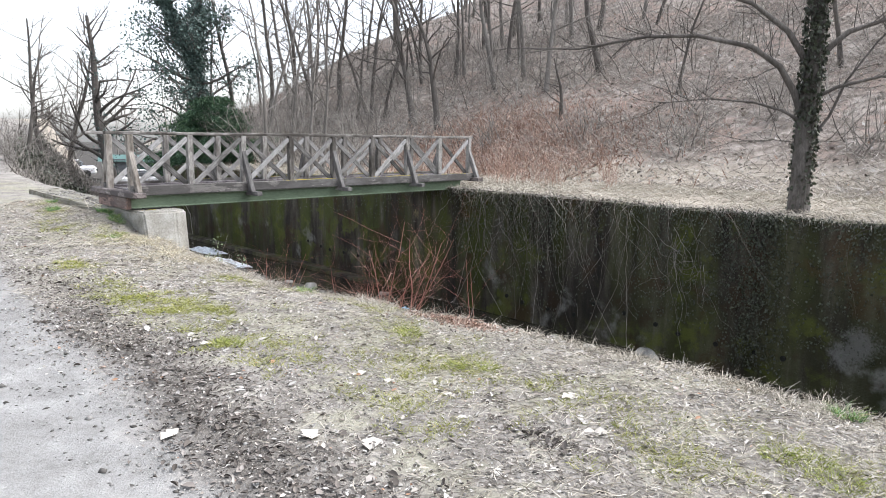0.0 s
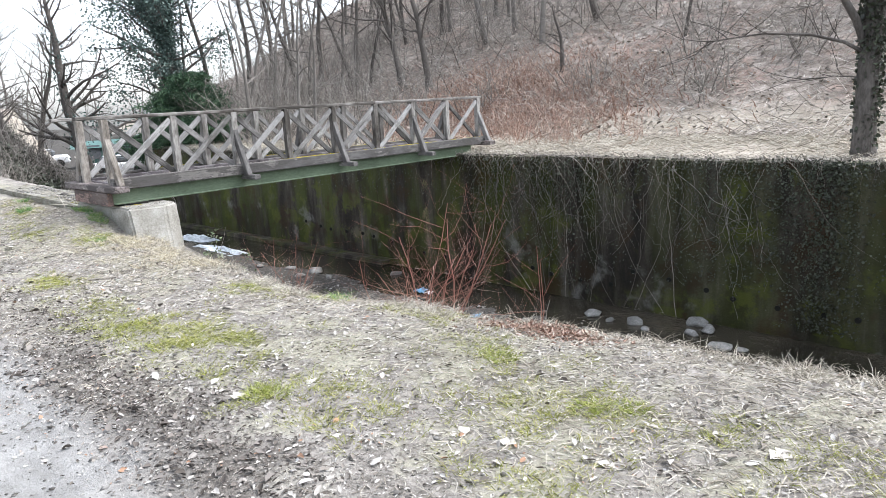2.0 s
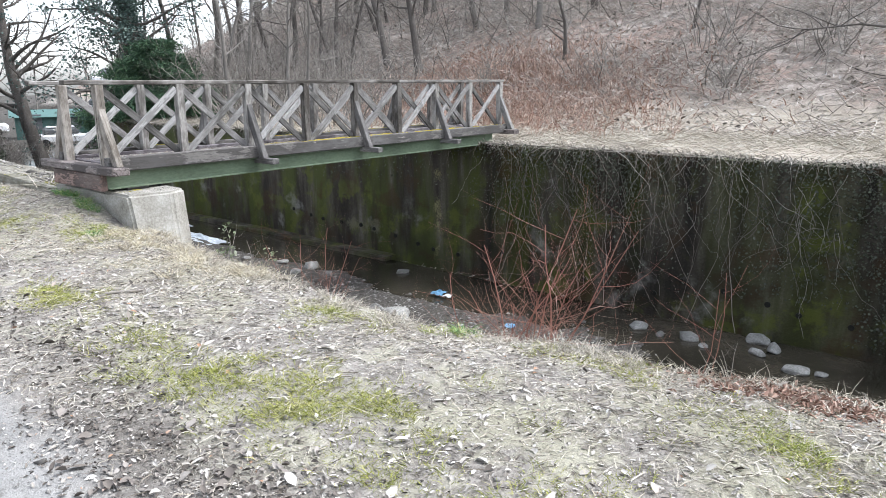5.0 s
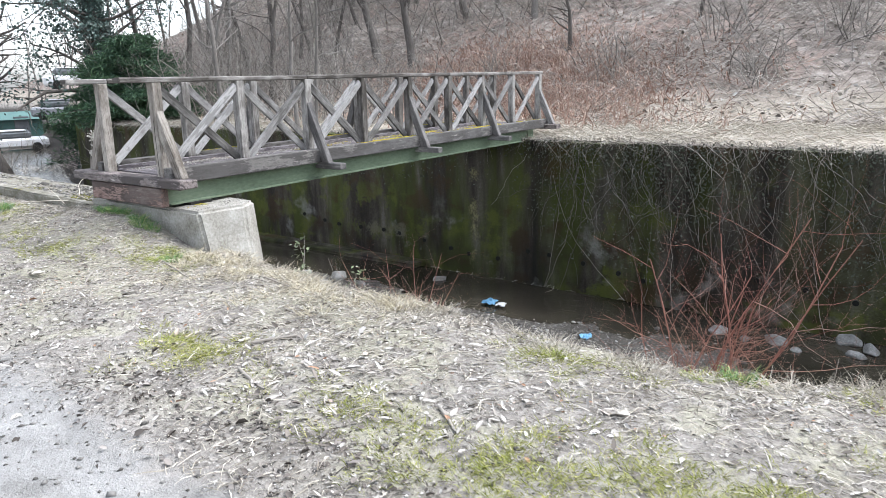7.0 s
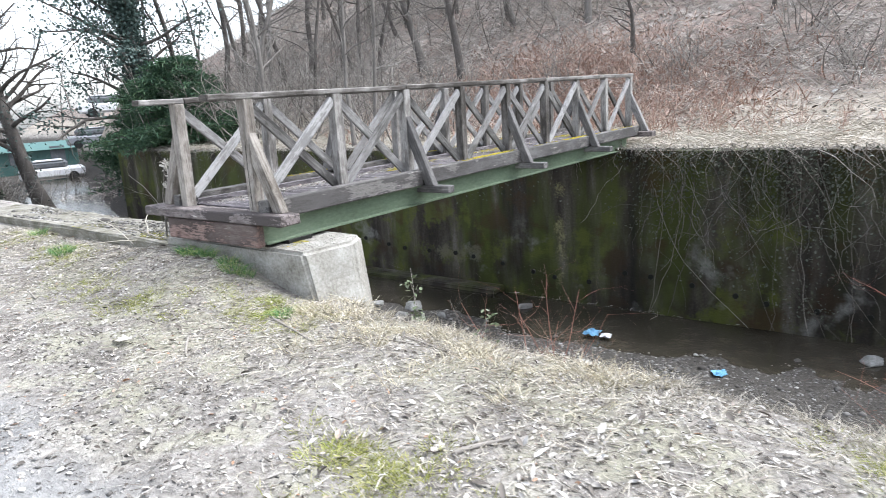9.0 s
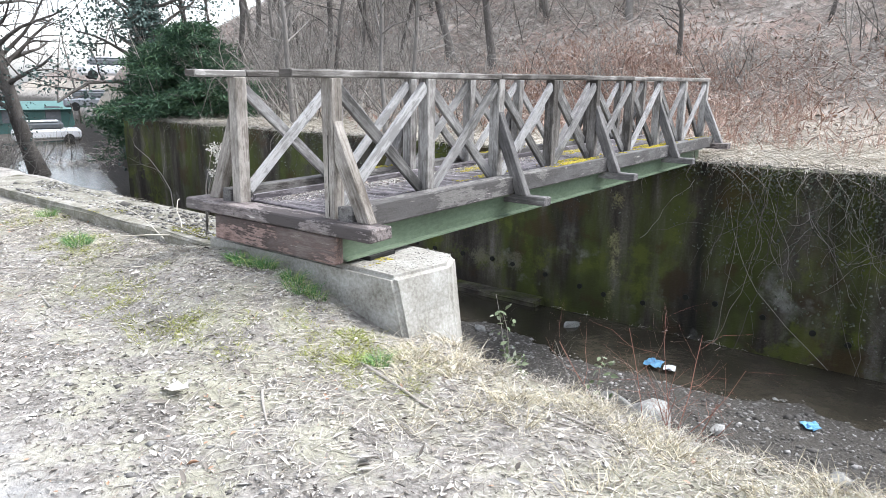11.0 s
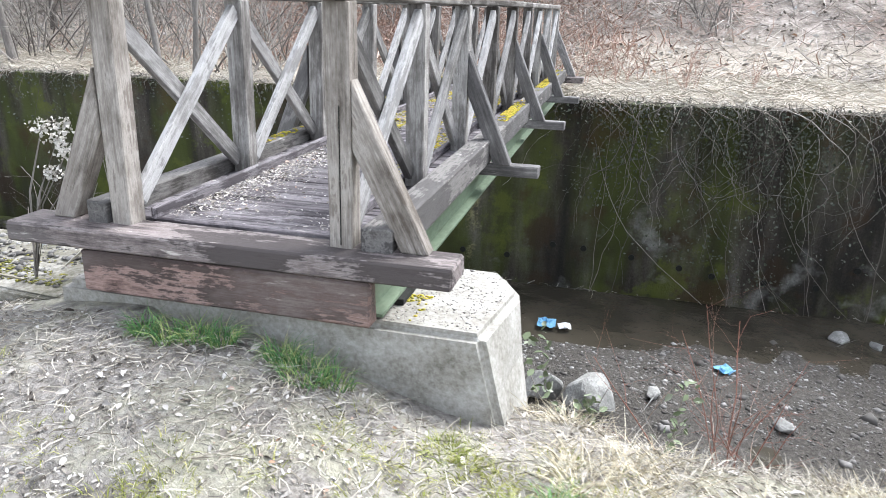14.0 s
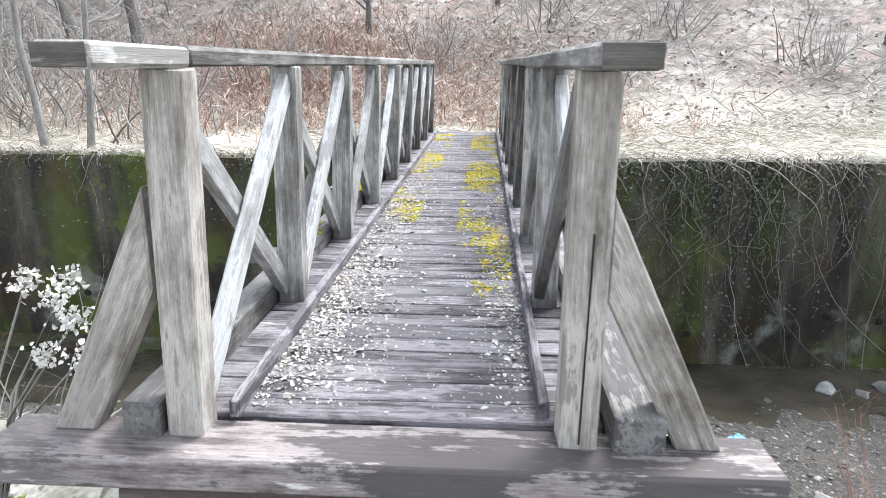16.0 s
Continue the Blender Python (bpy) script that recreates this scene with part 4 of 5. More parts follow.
N = 13000
lx = rng.uniform(-10, 1.0, N)
ly = 0.72 - 0.065 * lx + rng.normal(0.22, 0.22, N) + 0.18 * waves(lx, lx * 0.3, 2.1, 4)
ok = rng.uniform(0, 1, N) < 0.35 + 0.65 * sstep(-9, -5, lx)
lx, ly = np.concatenate([lx[ok], rng.normal(-2.15, 0.20, 420)]), np.concatenate([ly[ok], rng.normal(2.38, 0.07, 420)])
stuff("damp_leaves", leaf_cards(on_ground(lx, ly, 0.010), rng.gamma(2.4, 0.0085, len(lx)).clip(0.008, 0.08), 0.4, 0.18, 0.55), M_LEAF_DARK, "dark damp leaves drifted along the edge of the track", "leaf litter")


def straw_field(name, count, xa, xb, ya, yb, lo, hi, wid, up, material, label, dens=None):
    x, y = rng.uniform(xa, xb, count), rng.uniform(ya, yb, count)
    if dens is not None:
        ok = rng.uniform(0, 1, count) < dens(x, y)
        x, y = x[ok], y[ok]
    c = len(x)
    a = rng.uniform(0, 6.283, c)
    d0 = np.stack([np.cos(a), np.sin(a), rng.uniform(0.05, up, c)], 1)
    d1 = np.stack([np.cos(a + rng.normal(0, 0.5, c)), np.sin(a + rng.normal(0, 0.5, c)), rng.uniform(-0.5, 0.15 * up, c)], 1)
    stuff(name, strips(on_ground(x, y, 0.004), d0, d1, rng.uniform(lo, hi, c), rng.uniform(wid * 0.5, wid, c)), material, label, "dry grass")


off_bridge = lambda x, y: ((y < bank_edge(x) + 0.25) & ~((x > -14.8) & (x < -12.3) & (y > 3.85))).astype(float)
straw_field("dry_grass", 95000, -19, 1.5, 1.1, 5.4, 0.05, 0.17, 0.006, 0.35, M_STRAW, "flattened straw-coloured dead grass on the bank", lambda x, y: off_bridge(x, y) * np.clip(0.05 + 0.85 * sstep(1.5, 3.6, y) + 0.35 * sstep(-4.5, -1.5, x) + 0.45 * waves(x, y, 1.5, 8), 0, 1))
straw_field("dead_stalks", 24000, -19, 1.5, 1.2, 5.4, 0.03, 0.13, 0.0055, 0.25, M_STRAW_GREY, "grey broken stalks and bark bits on the bank", off_bridge)


def tufts(centres, blades, radius, lo, hi, wid, lean):
    """Grass tufts: blades that stand up and bend over outwards."""
    out = []
    for cx, cy in centres:
        c = int(blades * rng.uniform(0.7, 1.3))
        a, rr = rng.uniform(0, 6.283, c), radius * np.sqrt(rng.uniform(0, 1, c)) * rng.uniform(0.6, 1.2)
        x, y = cx + rr * np.cos(a), cy + rr * np.sin(a)
        b = a + rng.normal(0, 0.9, c)
        d0 = np.stack([np.cos(b) * lean, np.sin(b) * lean, np.ones(c)], 1)
        d1 = np.stack([np.cos(b), np.sin(b), rng.uniform(-0.5, 0.7, c)], 1)
        out.append(strips(on_ground(x, y, -0.01), d0, d1, rng.uniform(lo, hi, c), rng.uniform(wid * 0.6, wid, c)))
    return joined(*out)


fine_spots = [(px + rng.normal(0, 0.30), py + rng.normal(0, 0.18)) for px, py in PATCHES for _ in range(20)]
stuff("grass", tufts(fine_spots, 62, 0.12, 0.03, 0.085, 0.0045, 0.8), M_GRASS, "thin patches of yellowish-green grass on the bank", "grass")
bright = [(-13.95, 3.78), (-13.8, 3.75), (-13.7, 3.8), (-13.55, 3.78), (-13.25, 3.8), (-13.12, 3.74), (-13.0, 3.8), (-16.1, 3.5), (-16.3, 3.55), (-17.7, 3.9), (-11.97, 3.36), (-6.67, 3.7), (-1.05, 4.3)]
stuff("lush_grass", tufts(bright, 170, 0.10, 0.06, 0.19, 0.005, 0.5), M_LUSH, "fresh green grass tufts at the foot of the bridge", "grass")
bright = [(-5.2, 1.9), (-5.05, 1.93), (-5.12, 1.84), (-3.3, 3.0), (-3.42, 2.92), (-3.2, 3.08), (-0.95, 3.25), (-0.8, 3.1), (-1.1, 3.15), (-6.85, 3.6), (-6.6, 3.68), (-4.38, 3.27), (-4.25, 3.2), (-7.7, 3.3), (-12.1, 3.3), (-12.45, 3.6), (-10.05, 2.0)]
stuff("short_grass", tufts(bright, 190, 0.11, 0.03, 0.10, 0.0045, 0.7), M_SPRING, "short bright yellow-green grass tufts on the bank", "grass")
ex = rng.uniform(-12.0, 1.5, 260)
rim = np.stack([ex, bank_edge(ex) + rng.normal(0.0, 0.17, 260)], 1)
stuff("bank_grass", tufts(rim, 50, 0.13, 0.04, 0.20, 0.0045, 0.8), M_STRAW, "tufts of dead grass along the lip of the bank", "dry grass")
lip = np.stack([rng.uniform(-12.1, -8.8, 70), np.zeros(70)], 1)
lip[:, 1] = bank_edge(lip[:, 0]) + rng.normal(-0.2, 0.28, 70) - 0.25 * ((lip[:, 0] > -11.8) & (lip[:, 0] < -10.9))
stuff("tall_straw", tufts(lip, 50, 0.13, 0.06, 0.22, 0.005, 0.9), M_STRAW_WARM, "long pale straw tufts on the bank below the bridge", "dry grass")
sx_ = rng.uniform(-12, 2, 700)
slope_t = np.stack([sx_, bank_edge(sx_) + rng.uniform(0.2, 3.2, 700)], 1)
stuff("slope_grass", tufts(slope_t, 26, 0.16, 0.08, 0.30, 0.006, 0.8), M_STRAW_GREY, "dead grass hanging down the stream bank", "dry grass")

# larger single leaves and sticks on the bank
def big_leaf(x, y, s, turn, label="large pale curled dead leaf on the bank"):
    s *= 0.75
    bm = bmesh.new()
    pts = [(0, 0), (0.3, 0.32), (0.55, 0.24), (0.62, 0.38), (1, 0), (0.66, -0.36), (0.5, -0.22), (0.28, -0.3)]
    rim_v = [bm.verts.new((px * s, py * s, s * (0.10 + 0.25 * abs(py) + 0.06 * math.sin(px * 9)))) for px, py in pts]
    ribs = [bm.verts.new((t * s, 0, s * 0.05)) for t in (0.35, 0.68)]
    for f in ((0, 7, 8), (7, 6, 8), (6, 9, 8), (6, 5, 9), (5, 4, 9), (4, 3, 9), (3, 2, 9), (2, 8, 9), (2, 1, 8), (1, 0, 8)):
        al = rim_v + ribs
        bm.faces.new([al[i] for i in f])
    bmesh.ops.recalc_face_normals(bm, faces=bm.faces)
    ob = new("dead_leaf", from_bm("dead_leaf", bm, M_LEAF_PALE))
    ob.matrix_basis = pose(x, y, float(height(x, y)) - 0.002, rnd.uniform(-8, 8), rnd.uniform(-8, 8), turn)
    return tagged(ob, label, "leaf", "large leaves on the bank")


for i, (x, y) in enumerate([(-3.06, 2.46), (-2.43, 2.95), (-2.75, 1.56), (-3.5, 2.39), (-3.8, 2.36), (-3.23, 1.46), (-2.74, 3.03), (-3.7, 0.76), (-6.98, 2.7), (-5.39, 1.77), (-5.25, 1.8), (-12.66, 2.33), (-9.6, 2.3), (-8.3, 1.9), (-1.9, 2.7), (-14.6, 3.3)]):
    big_leaf(x, y, 0.13 + 0.05 * ((i * 7) % 3), i * 67)


def stick(p, d, length, radius, label):
    t = Tubes()
    pts = bent(p, d, length, 6, 0.03)
    pts = [Vector((q.x, q.y, float(height(q.x, q.y)) + radius * 0.8)) for i, q in enumerate(pts)]
    t.add(pts, [radius * (1 - 0.08 * i) for i in range(7)], 6)
    ob = new("stick", t.mesh("stick", M_STRAW_GREY))
    return tagged(ob, label, "stick", "sticks on the bank")


for p, d, ln, rad in (((-12.04, 3.3, 0), (0.69, -0.23, 0), 0.75, 0.013), ((-12.23, 2.67, 0), (0.39, -0.31, 0), 0.4, 0.011), ((-10.9, 3.55, 0), (1, -0.1, 0), 0.6, 0.010),
                      ((-9.5, 2.35, 0), (0.3, 0.6, 0), 0.3, 0.015), ((-9.2, 2.0, 0), (1, -0.3, 0), 0.35, 0.013), ((-11.3, 3.2, 0), (1, 0.35, 0), 0.7, 0.009), ((-14.7, 2.6, 0), (-1, 0.2, 0), 0.4, 0.01), ((-7.9, 2.3, 0), (0.5, -0.4, 0), 0.3, 0.012)):
    stick(p, d, ln, rad, "bare broken stick lying on the bank")
n = 420
x, y = rng.normal(-8.9, 1.3, n), rng.normal(2.25, 0.4, n)
stuff("bark_chips", leaf_cards(on_ground(x, y, 0.01), rng.uniform(0.03, 0.11, n), 0.3, 0.05, 0.24), M_LEAF, "pale bark chips and wood splinters", "bark chips")
x, y = rng.normal(-4.5, 0.30, 1500), rng.normal(4.0, 0.14, 1500)
stuff("red_litter", leaf_cards(on_ground(x, y, 0.015), rng.uniform(0.015, 0.055, 1500), 0.7, 0.2, 0.35), M_REDLITTER, "rust-red dry bracken on the lip of the bank", "leaf litter")

# ---- shrubs and stalks on the stream bank ----
def shrub(x, y, z, count, height_m, spread, material, name, label, seed, kids=4, radius=0.011):
    r = random.Random(seed)
    bush = thing(name, (x, y, z), label, "shrub")
    for _ in range(count):
        t = Tubes()
        d = Vector((r.gauss(0, spread), r.gauss(0, spread), 1))
        grow(t, (x + r.gauss(0, 0.12), y + r.gauss(0, 0.12), z - 0.06), d, height_m * r.uniform(0.5, 1.1), radius * r.uniform(0.7, 1.2), 2, r, 0.13, 0.95, 0.20, kids)
        part("stem", t.mesh("stem", material), bush)
    return bush


def hz(x, y):
    return float(height(x, y))


shrub(-7.3, 5.5, hz(-7.3, 5.5), 8, 2.45, 0.26, M_REDTWIG, "bramble_shrub", "bare red-brown bramble shrub on the stream bank", 21, 7, 0.011)
shrub(-7.5, 5.35, hz(-7.5, 5.35), 12, 1.55, 0.42, M_REDTWIG, "bramble_shrub", "low tangle of red-brown bramble stems on the bank", 22, 7, 0.008)
shrub(-7.0, 5.3, hz(-7.0, 5.3), 9, 1.35, 0.45, M_REDTWIG, "bramble_shrub", "low reddish tangle of thorny stems on the bank", 27, 6, 0.007)
shrub(-5.55, 5.3, hz(-5.55, 5.3), 2, 1.7, 0.10, M_REDTWIG, "bramble_shrub", "thin red-brown sapling beside the stream", 23, 4, 0.007)
shrub(-6.4, 4.9, hz(-6.4, 4.9), 5, 0.9, 0.5, M_TWIG, "bare_shrub", "thin bare grey shrub on the bank", 24, 4, 0.006)
shrub(-10.85, 5.85, hz(-10.85, 5.85), 11, 1.35, 0.35, M_REDTWIG, "bramble_shrub", "small red-brown shrub near the stream", 25, 5, 0.007)
shrub(-9.6, 5.6, hz(-9.6, 5.6), 3, 1.2, 0.6, M_TWIG, "bare_shrub", "sparse thorny stems leaning over the stream", 26, 4, 0.006)
for i, (x, y, s) in enumerate(((-12.0, 5.1, 1.1), (-11.5, 4.9, 0.8), (-15.0, 4.9, 0.9), (-15.3, 4.6, 0.7), (-3.1, 5.0, 0.6), (-1.6, 5.2, 0.7), (-5.4, 4.8, 0.6), (-4.9, 4.6, 0.55))):
    shrub(x, y, hz(x, y), 4, s, 0.7, M_TWIG, "dead_stalks_clump", "clump of pale dead stalks", 40 + i, 3, 0.005)

# pale seed heads beside the bridge
heads = []
weed = thing("dry_weed", (-14.98, 4.2, 0.25), "dry weed with fluffy pale seed heads beside the bridge", "weed")
root = Vector((-14.98, 4.2, 0.24))
for hx, hy, hz_ in ((-14.56, 4.12, 1.14), (-14.62, 4.14, 1.06), (-14.55, 4.12, 1.02), (-14.66, 4.12, 0.90), (-14.56, 4.13, 0.88), (-14.72, 4.16, 1.12)):
    top = Vector((hx, hy, hz_))
    mid = root.lerp(top, 0.55) + Vector((-0.05, 0, 0.04))
    t = Tubes()
    t.add([root, mid, top], [0.007, 0.005, 0.003], 4)
    part("stem", t.mesh("stem", M_TWIG), weed)
    heads.append(top)
H = np.concatenate([np.array(h)[None] + rng.normal(0, 0.022, (70, 3)) for h in heads])
part("seed_head", mesh_np("seed_head", *leaf_cards(H, rng.uniform(0.010, 0.026, len(H)), 2.0, 0.3, 0.8), M_FLOWER), weed, "fluffy pale seed heads")["kind"] = "stuff"
# small leafy weeds by the pier
for wx0, wy0, hh in ((-12.12, 5.3, 0.85), (-11.42, 5.35, 0.8), (-11.9, 5.0, 0.45)):
    z0 = hz(wx0, wy0)
    wd = thing("leafy_weed", (wx0, wy0, z0), "small leafy green weed growing by the pier", "weed", "weeds by the pier")
    t = Tubes()
    pts = bent((wx0, wy0, z0 - 0.03), (0.1, -0.05, 1), hh, 6, 0.08)
    t.add(pts, [0.006 - 0.0006 * k for k in range(7)], 4)
    part("stem", t.mesh("stem", M_TWIG), wd)
    Q = np.concatenate([np.array(p)[None] + rng.normal(0, 0.05, (9, 3)) for p in pts[2:]])
    part("foliage", mesh_np("foliage", *leaf_cards(Q, rng.uniform(0.04, 0.085, len(Q)), 0.8, 0.1, 0.6), M_WEED), wd, "pale green leaves")
# long pale canes on the kerb
for i, (p, d, ln) in enumerate((((-15.2, 4.1, 0.2), (-1, 0.5, 0.35), 1.9), ((-15.4, 4.0, 0.2), (-1, 0.2, 0.3), 2.3), ((-15.1, 4.3, 0.15), (0.3, -0.6, 0.5), 1.0), ((-15.0, 4.35, 0.2), (0.8, 0.4, 0.9), 0.9), ((-15.3, 4.2, 0.2), (-0.4, -0.9, 0.25), 0.8))):
    t = Tubes()
    t.add(bent(p, d, ln, 7, 0.07, 0.05), [0.008 - 0.0007 * k for k in range(8)], 4)
    tagged(new("cane", t.mesh("cane", M_STRAW)), "long pale dry cane arching beside the bridge", "cane", "canes by the kerb")
x, y = rng.uniform(-18.5, -14.7, 1600), np.abs(rng.normal(0, 0.16, 1600)) + 4.13
ok = waves(x, y, 3, 2) - 0.3 * sstep(-15.4, -16.2, x) > 0.0
stuff("kerb_moss", pebbles(np.stack([x[ok], y[ok], np.full(ok.sum(), 0.252)], 1), rng.uniform(0.006, 0.018, ok.sum()), 0.5), M_KERBMOSS, "dull green moss on the kerb wall", "moss")

# ---- far bank above the wall ----
straw_field("far_straw", 85000, -30, 8, 12.25, 18.5, 0.15, 0.65, 0.012, 0.5, M_STRAW, "thick flattened straw-coloured grass above the wall", lambda x, y: np.clip(0.55 + 0.5 * waves(x, y, 1.2, 3), 0.1, 1) * (1 - 0.6 * sstep(16, 18.5, y)))
straw_field("hill_stalks", 110000, -46, 10, 16, 34, 0.3, 1.5, 0.020, 0.8, M_HILLSTALK, "tangled grey dead stalks and brambles on the hillside", lambda x, y: np.clip(0.42 + 0.7 * waves(x, y, 0.7, 5), 0.03, 1))
x, y = rng.uniform(-50, 14, 26000), rng.uniform(16.5, 40, 26000)
stuff("hill_leaves", leaf_cards(on_ground(x, y, 0.02), rng.uniform(0.06, 0.17, len(x)), 0.5, 0.2, 0.6), M_LEAF, "brown leaf litter covering the hillside", "leaf litter")
x, y = rng.normal(-17.8, 3.0, 15000), rng.normal(19.6, 2.0, 15000).clip(13.5, 28)
stuff("red_bracken", strips(on_ground(x, y), rng.normal(size=(15000, 3)) * 0.6 + [0, 0, 0.7], rng.normal(size=(15000, 3)), rng.uniform(0.2, 0.8, 15000), rng.uniform(0.012, 0.034, 15000)), M_REDLITTER, "rust-red bracken and litter on the slope", "bracken")
ex = rng.uniform(-30, 8, 5200)
a = rng.normal(size=(5200, 3)) * 0.4
stuff("wall_fringe", strips(np.stack([ex, WALL_Y + rng.uniform(-0.01, 0.35, 5200), WALL_TOP + rng.uniform(0.0, 0.05, 5200)], 1), a + [0, -1, 0.35], a + [0, -0.5, -0.9], rng.uniform(0.08, 0.32, 5200), rng.uniform(0.006, 0.014, 5200)), M_STRAW_GREY, "dead grass hanging over the top of the wall", "dry grass")

# ---- vines and ivy on the wall ----
t = Tubes()
r = random.Random(77)
for i in range(190):
    x = r.choice((r.uniform(-12.6, -4.5), r.uniform(-12.6, -7.0), r.uniform(-30, 4)))
    ln = r.uniform(0.3, 1.0) if r.random() < 0.65 else r.uniform(1.2, 2.9)
    p = Vector((x, WALL_Y - 0.02, WALL_TOP + 0.05))
    d = Vector((r.gauss(0, 0.5), -0.5, 0.2))
    pts = [p]
    k = 9
    for s in range(k):
        d = (d + Vector((r.gauss(0, 0.34), r.gauss(0, 0.15), -0.26))).normalized()
        q = pts[-1] + d * ln / k
        q.y = min(max(q.y, WALL_Y - 0.45), WALL_Y - 0.02)
        pts.append(q)
    rad = r.uniform(0.003, 0.008)
    t.add(pts, [rad * (1 - 0.07 * s) for s in range(k + 1)], 3)
# long runners that sweep out to the foot of the wall
for i in range(18):
    x = r.uniform(-12.2, -7.0)
    p = Vector((x, WALL_Y - 0.05, r.uniform(-0.4, WALL_TOP)))
    run = r.uniform(-0.5, 1.8)
    pts = [Vector((x + run * s * s + r.gauss(0, 0.02), WALL_Y - 0.05 - 0.5 * s ** 3, p.z + (-2.5 - p.z) * (s ** 0.9))) for s in [k / 9 for k in range(10)]]
    t.add(pts, [r.uniform(0.003, 0.007)] * 10, 4)
tagged(new("hanging_vines", t.mesh("hanging_vines", M_VINE)), "bare grey vines hanging down the wall", "vines", kind="stuff")
P = []
for cx, cnt, wdt, lo, hi in ((-4.6, 3200, 0.30, -2.5, 0.45), (-3.1, 900, 0.5, -1.9, 0.45), (-6.3, 900, 0.6, -1.9, 0.45), (-1.6, 900, 0.7, -2.3, 0.45), (-5.3, 500, 0.25, -1.4, 0.45), (-9.7, 500, 0.5, -1.0, 0.4), (-7.5, 420, 1.0, -0.7, 0.45), (-11.2, 500, 0.9, -0.8, 0.45), (-3.0, 260, 1.2, -0.5, 0.45), (-1.0, 260, 1.2, -0.9, 0.45)):
    z = hi - (hi - lo) * rng.uniform(0, 1, cnt) ** 1.3
    P.append(np.stack([cx + rng.normal(0, wdt, cnt), WALL_Y - rng.uniform(0.02, 0.14, cnt), z], 1))
ex = rng.uniform(-31, 6, 3600) + 0.25 * rng.normal(size=3600)
P.append(np.stack([ex, WALL_Y - rng.uniform(0.0, 0.16, 3600), WALL_TOP + 0.04 - np.abs(rng.normal(0, 0.16, 3600))], 1))
P = np.concatenate(P)
stuff("wall_ivy", leaf_cards(P, rng.uniform(0.02, 0.055, len(P)), 0.8, 0.12, 0.8, (0, -1, 0.3)), M_IVY, "small dark ivy leaves clinging to the wall", "ivy")

P = []
for cx, wdt, cnt, lo in ((-10.9, 0.5, 350, -2.0), (-9.6, 0.35, 500, -2.4), (-10.2, 0.9, 700, -0.4), (-8.6, 0.5, 200, -1.8), (-7.2, 0.6, 160, -2.2), (-11.9, 0.3, 260, -1.2), (-6.0, 0.4, 120, -1.8), (-16.5, 1.5, 260, -0.6), (-22.0, 3.0, 420, -0.7)):
    z = 0.4 - (0.4 - lo) * rng.uniform(0, 1, cnt)
    P.append(np.stack([cx + rng.normal(0, wdt, cnt) + 0.25 * np.sin(z * 3 + cx), WALL_Y - rng.uniform(0.02, 0.3, cnt), z], 1))
P = np.concatenate(P)
stuff("creeper_leaves", leaf_cards(P, rng.uniform(0.02, 0.06, len(P)), 1.2, 0.12, 0.7, (0, -1, 0.3)), M_IVYPALE, "small grey-green creeper leaves scattered over the wall", "creeper")
t = Tubes()
r = random.Random(78)
for i in range(110):
    x = r.choice((-10.9, -9.6, -8.6, -7.2, -11.9, -6.0)) + r.gauss(0, 0.35)
    pts = bent((x, WALL_Y - 0.06, WALL_TOP - r.uniform(0, 1.2)), (r.gauss(0, 0.5), 0, -1), r.uniform(0.6, 2.2), 10, 0.28, 0.06, r)
    pts = [Vector((p.x, WALL_Y - 0.03 - 0.02 * (k % 4), max(p.z, -2.5))) for k, p in enumerate(pts)]
    t.add(pts, [r.uniform(0.003, 0.008) * (1 - 0.06 * k) for k in range(11)], 3)
tagged(new("creeper_stems", t.mesh("creeper_stems", M_TWIG)), "tangled grey creeper stems clinging to the wall", "creeper", kind="stuff")

# ---- trees ----
def place_limb(t, base, right, pts, r0, r1, seed, twigs=10, twig_len=1.0):
    """A limb drawn by hand in the tree's own plane, with side twigs."""
    r = random.Random(seed)
    P = [base + right * u + Vector((-right.y, right.x, 0)) * (r.gauss(0, 0.05) * abs(u)) + Vector((0, 0, v)) for u, v in pts]
    k = len(P) - 1
    t.add(P, [r0 + (r1 - r0) * i / k for i in range(k + 1)], 7)
    for i in range(twigs):
        f = r.uniform(0.25, 1.0) * k
        j = min(int(f), k - 1)
        q = P[j].lerp(P[j + 1], f - j)
        w = (P[j + 1] - P[j]).normalized()
        grow(t, q, w + Vector((r.gauss(0, 0.7), r.gauss(0, 0.7), r.gauss(0.1, 0.5))), twig_len * r.uniform(0.4, 1.2), max(r1, 0.009), 1, r, 0.16, 0.8, 0.05, 4)


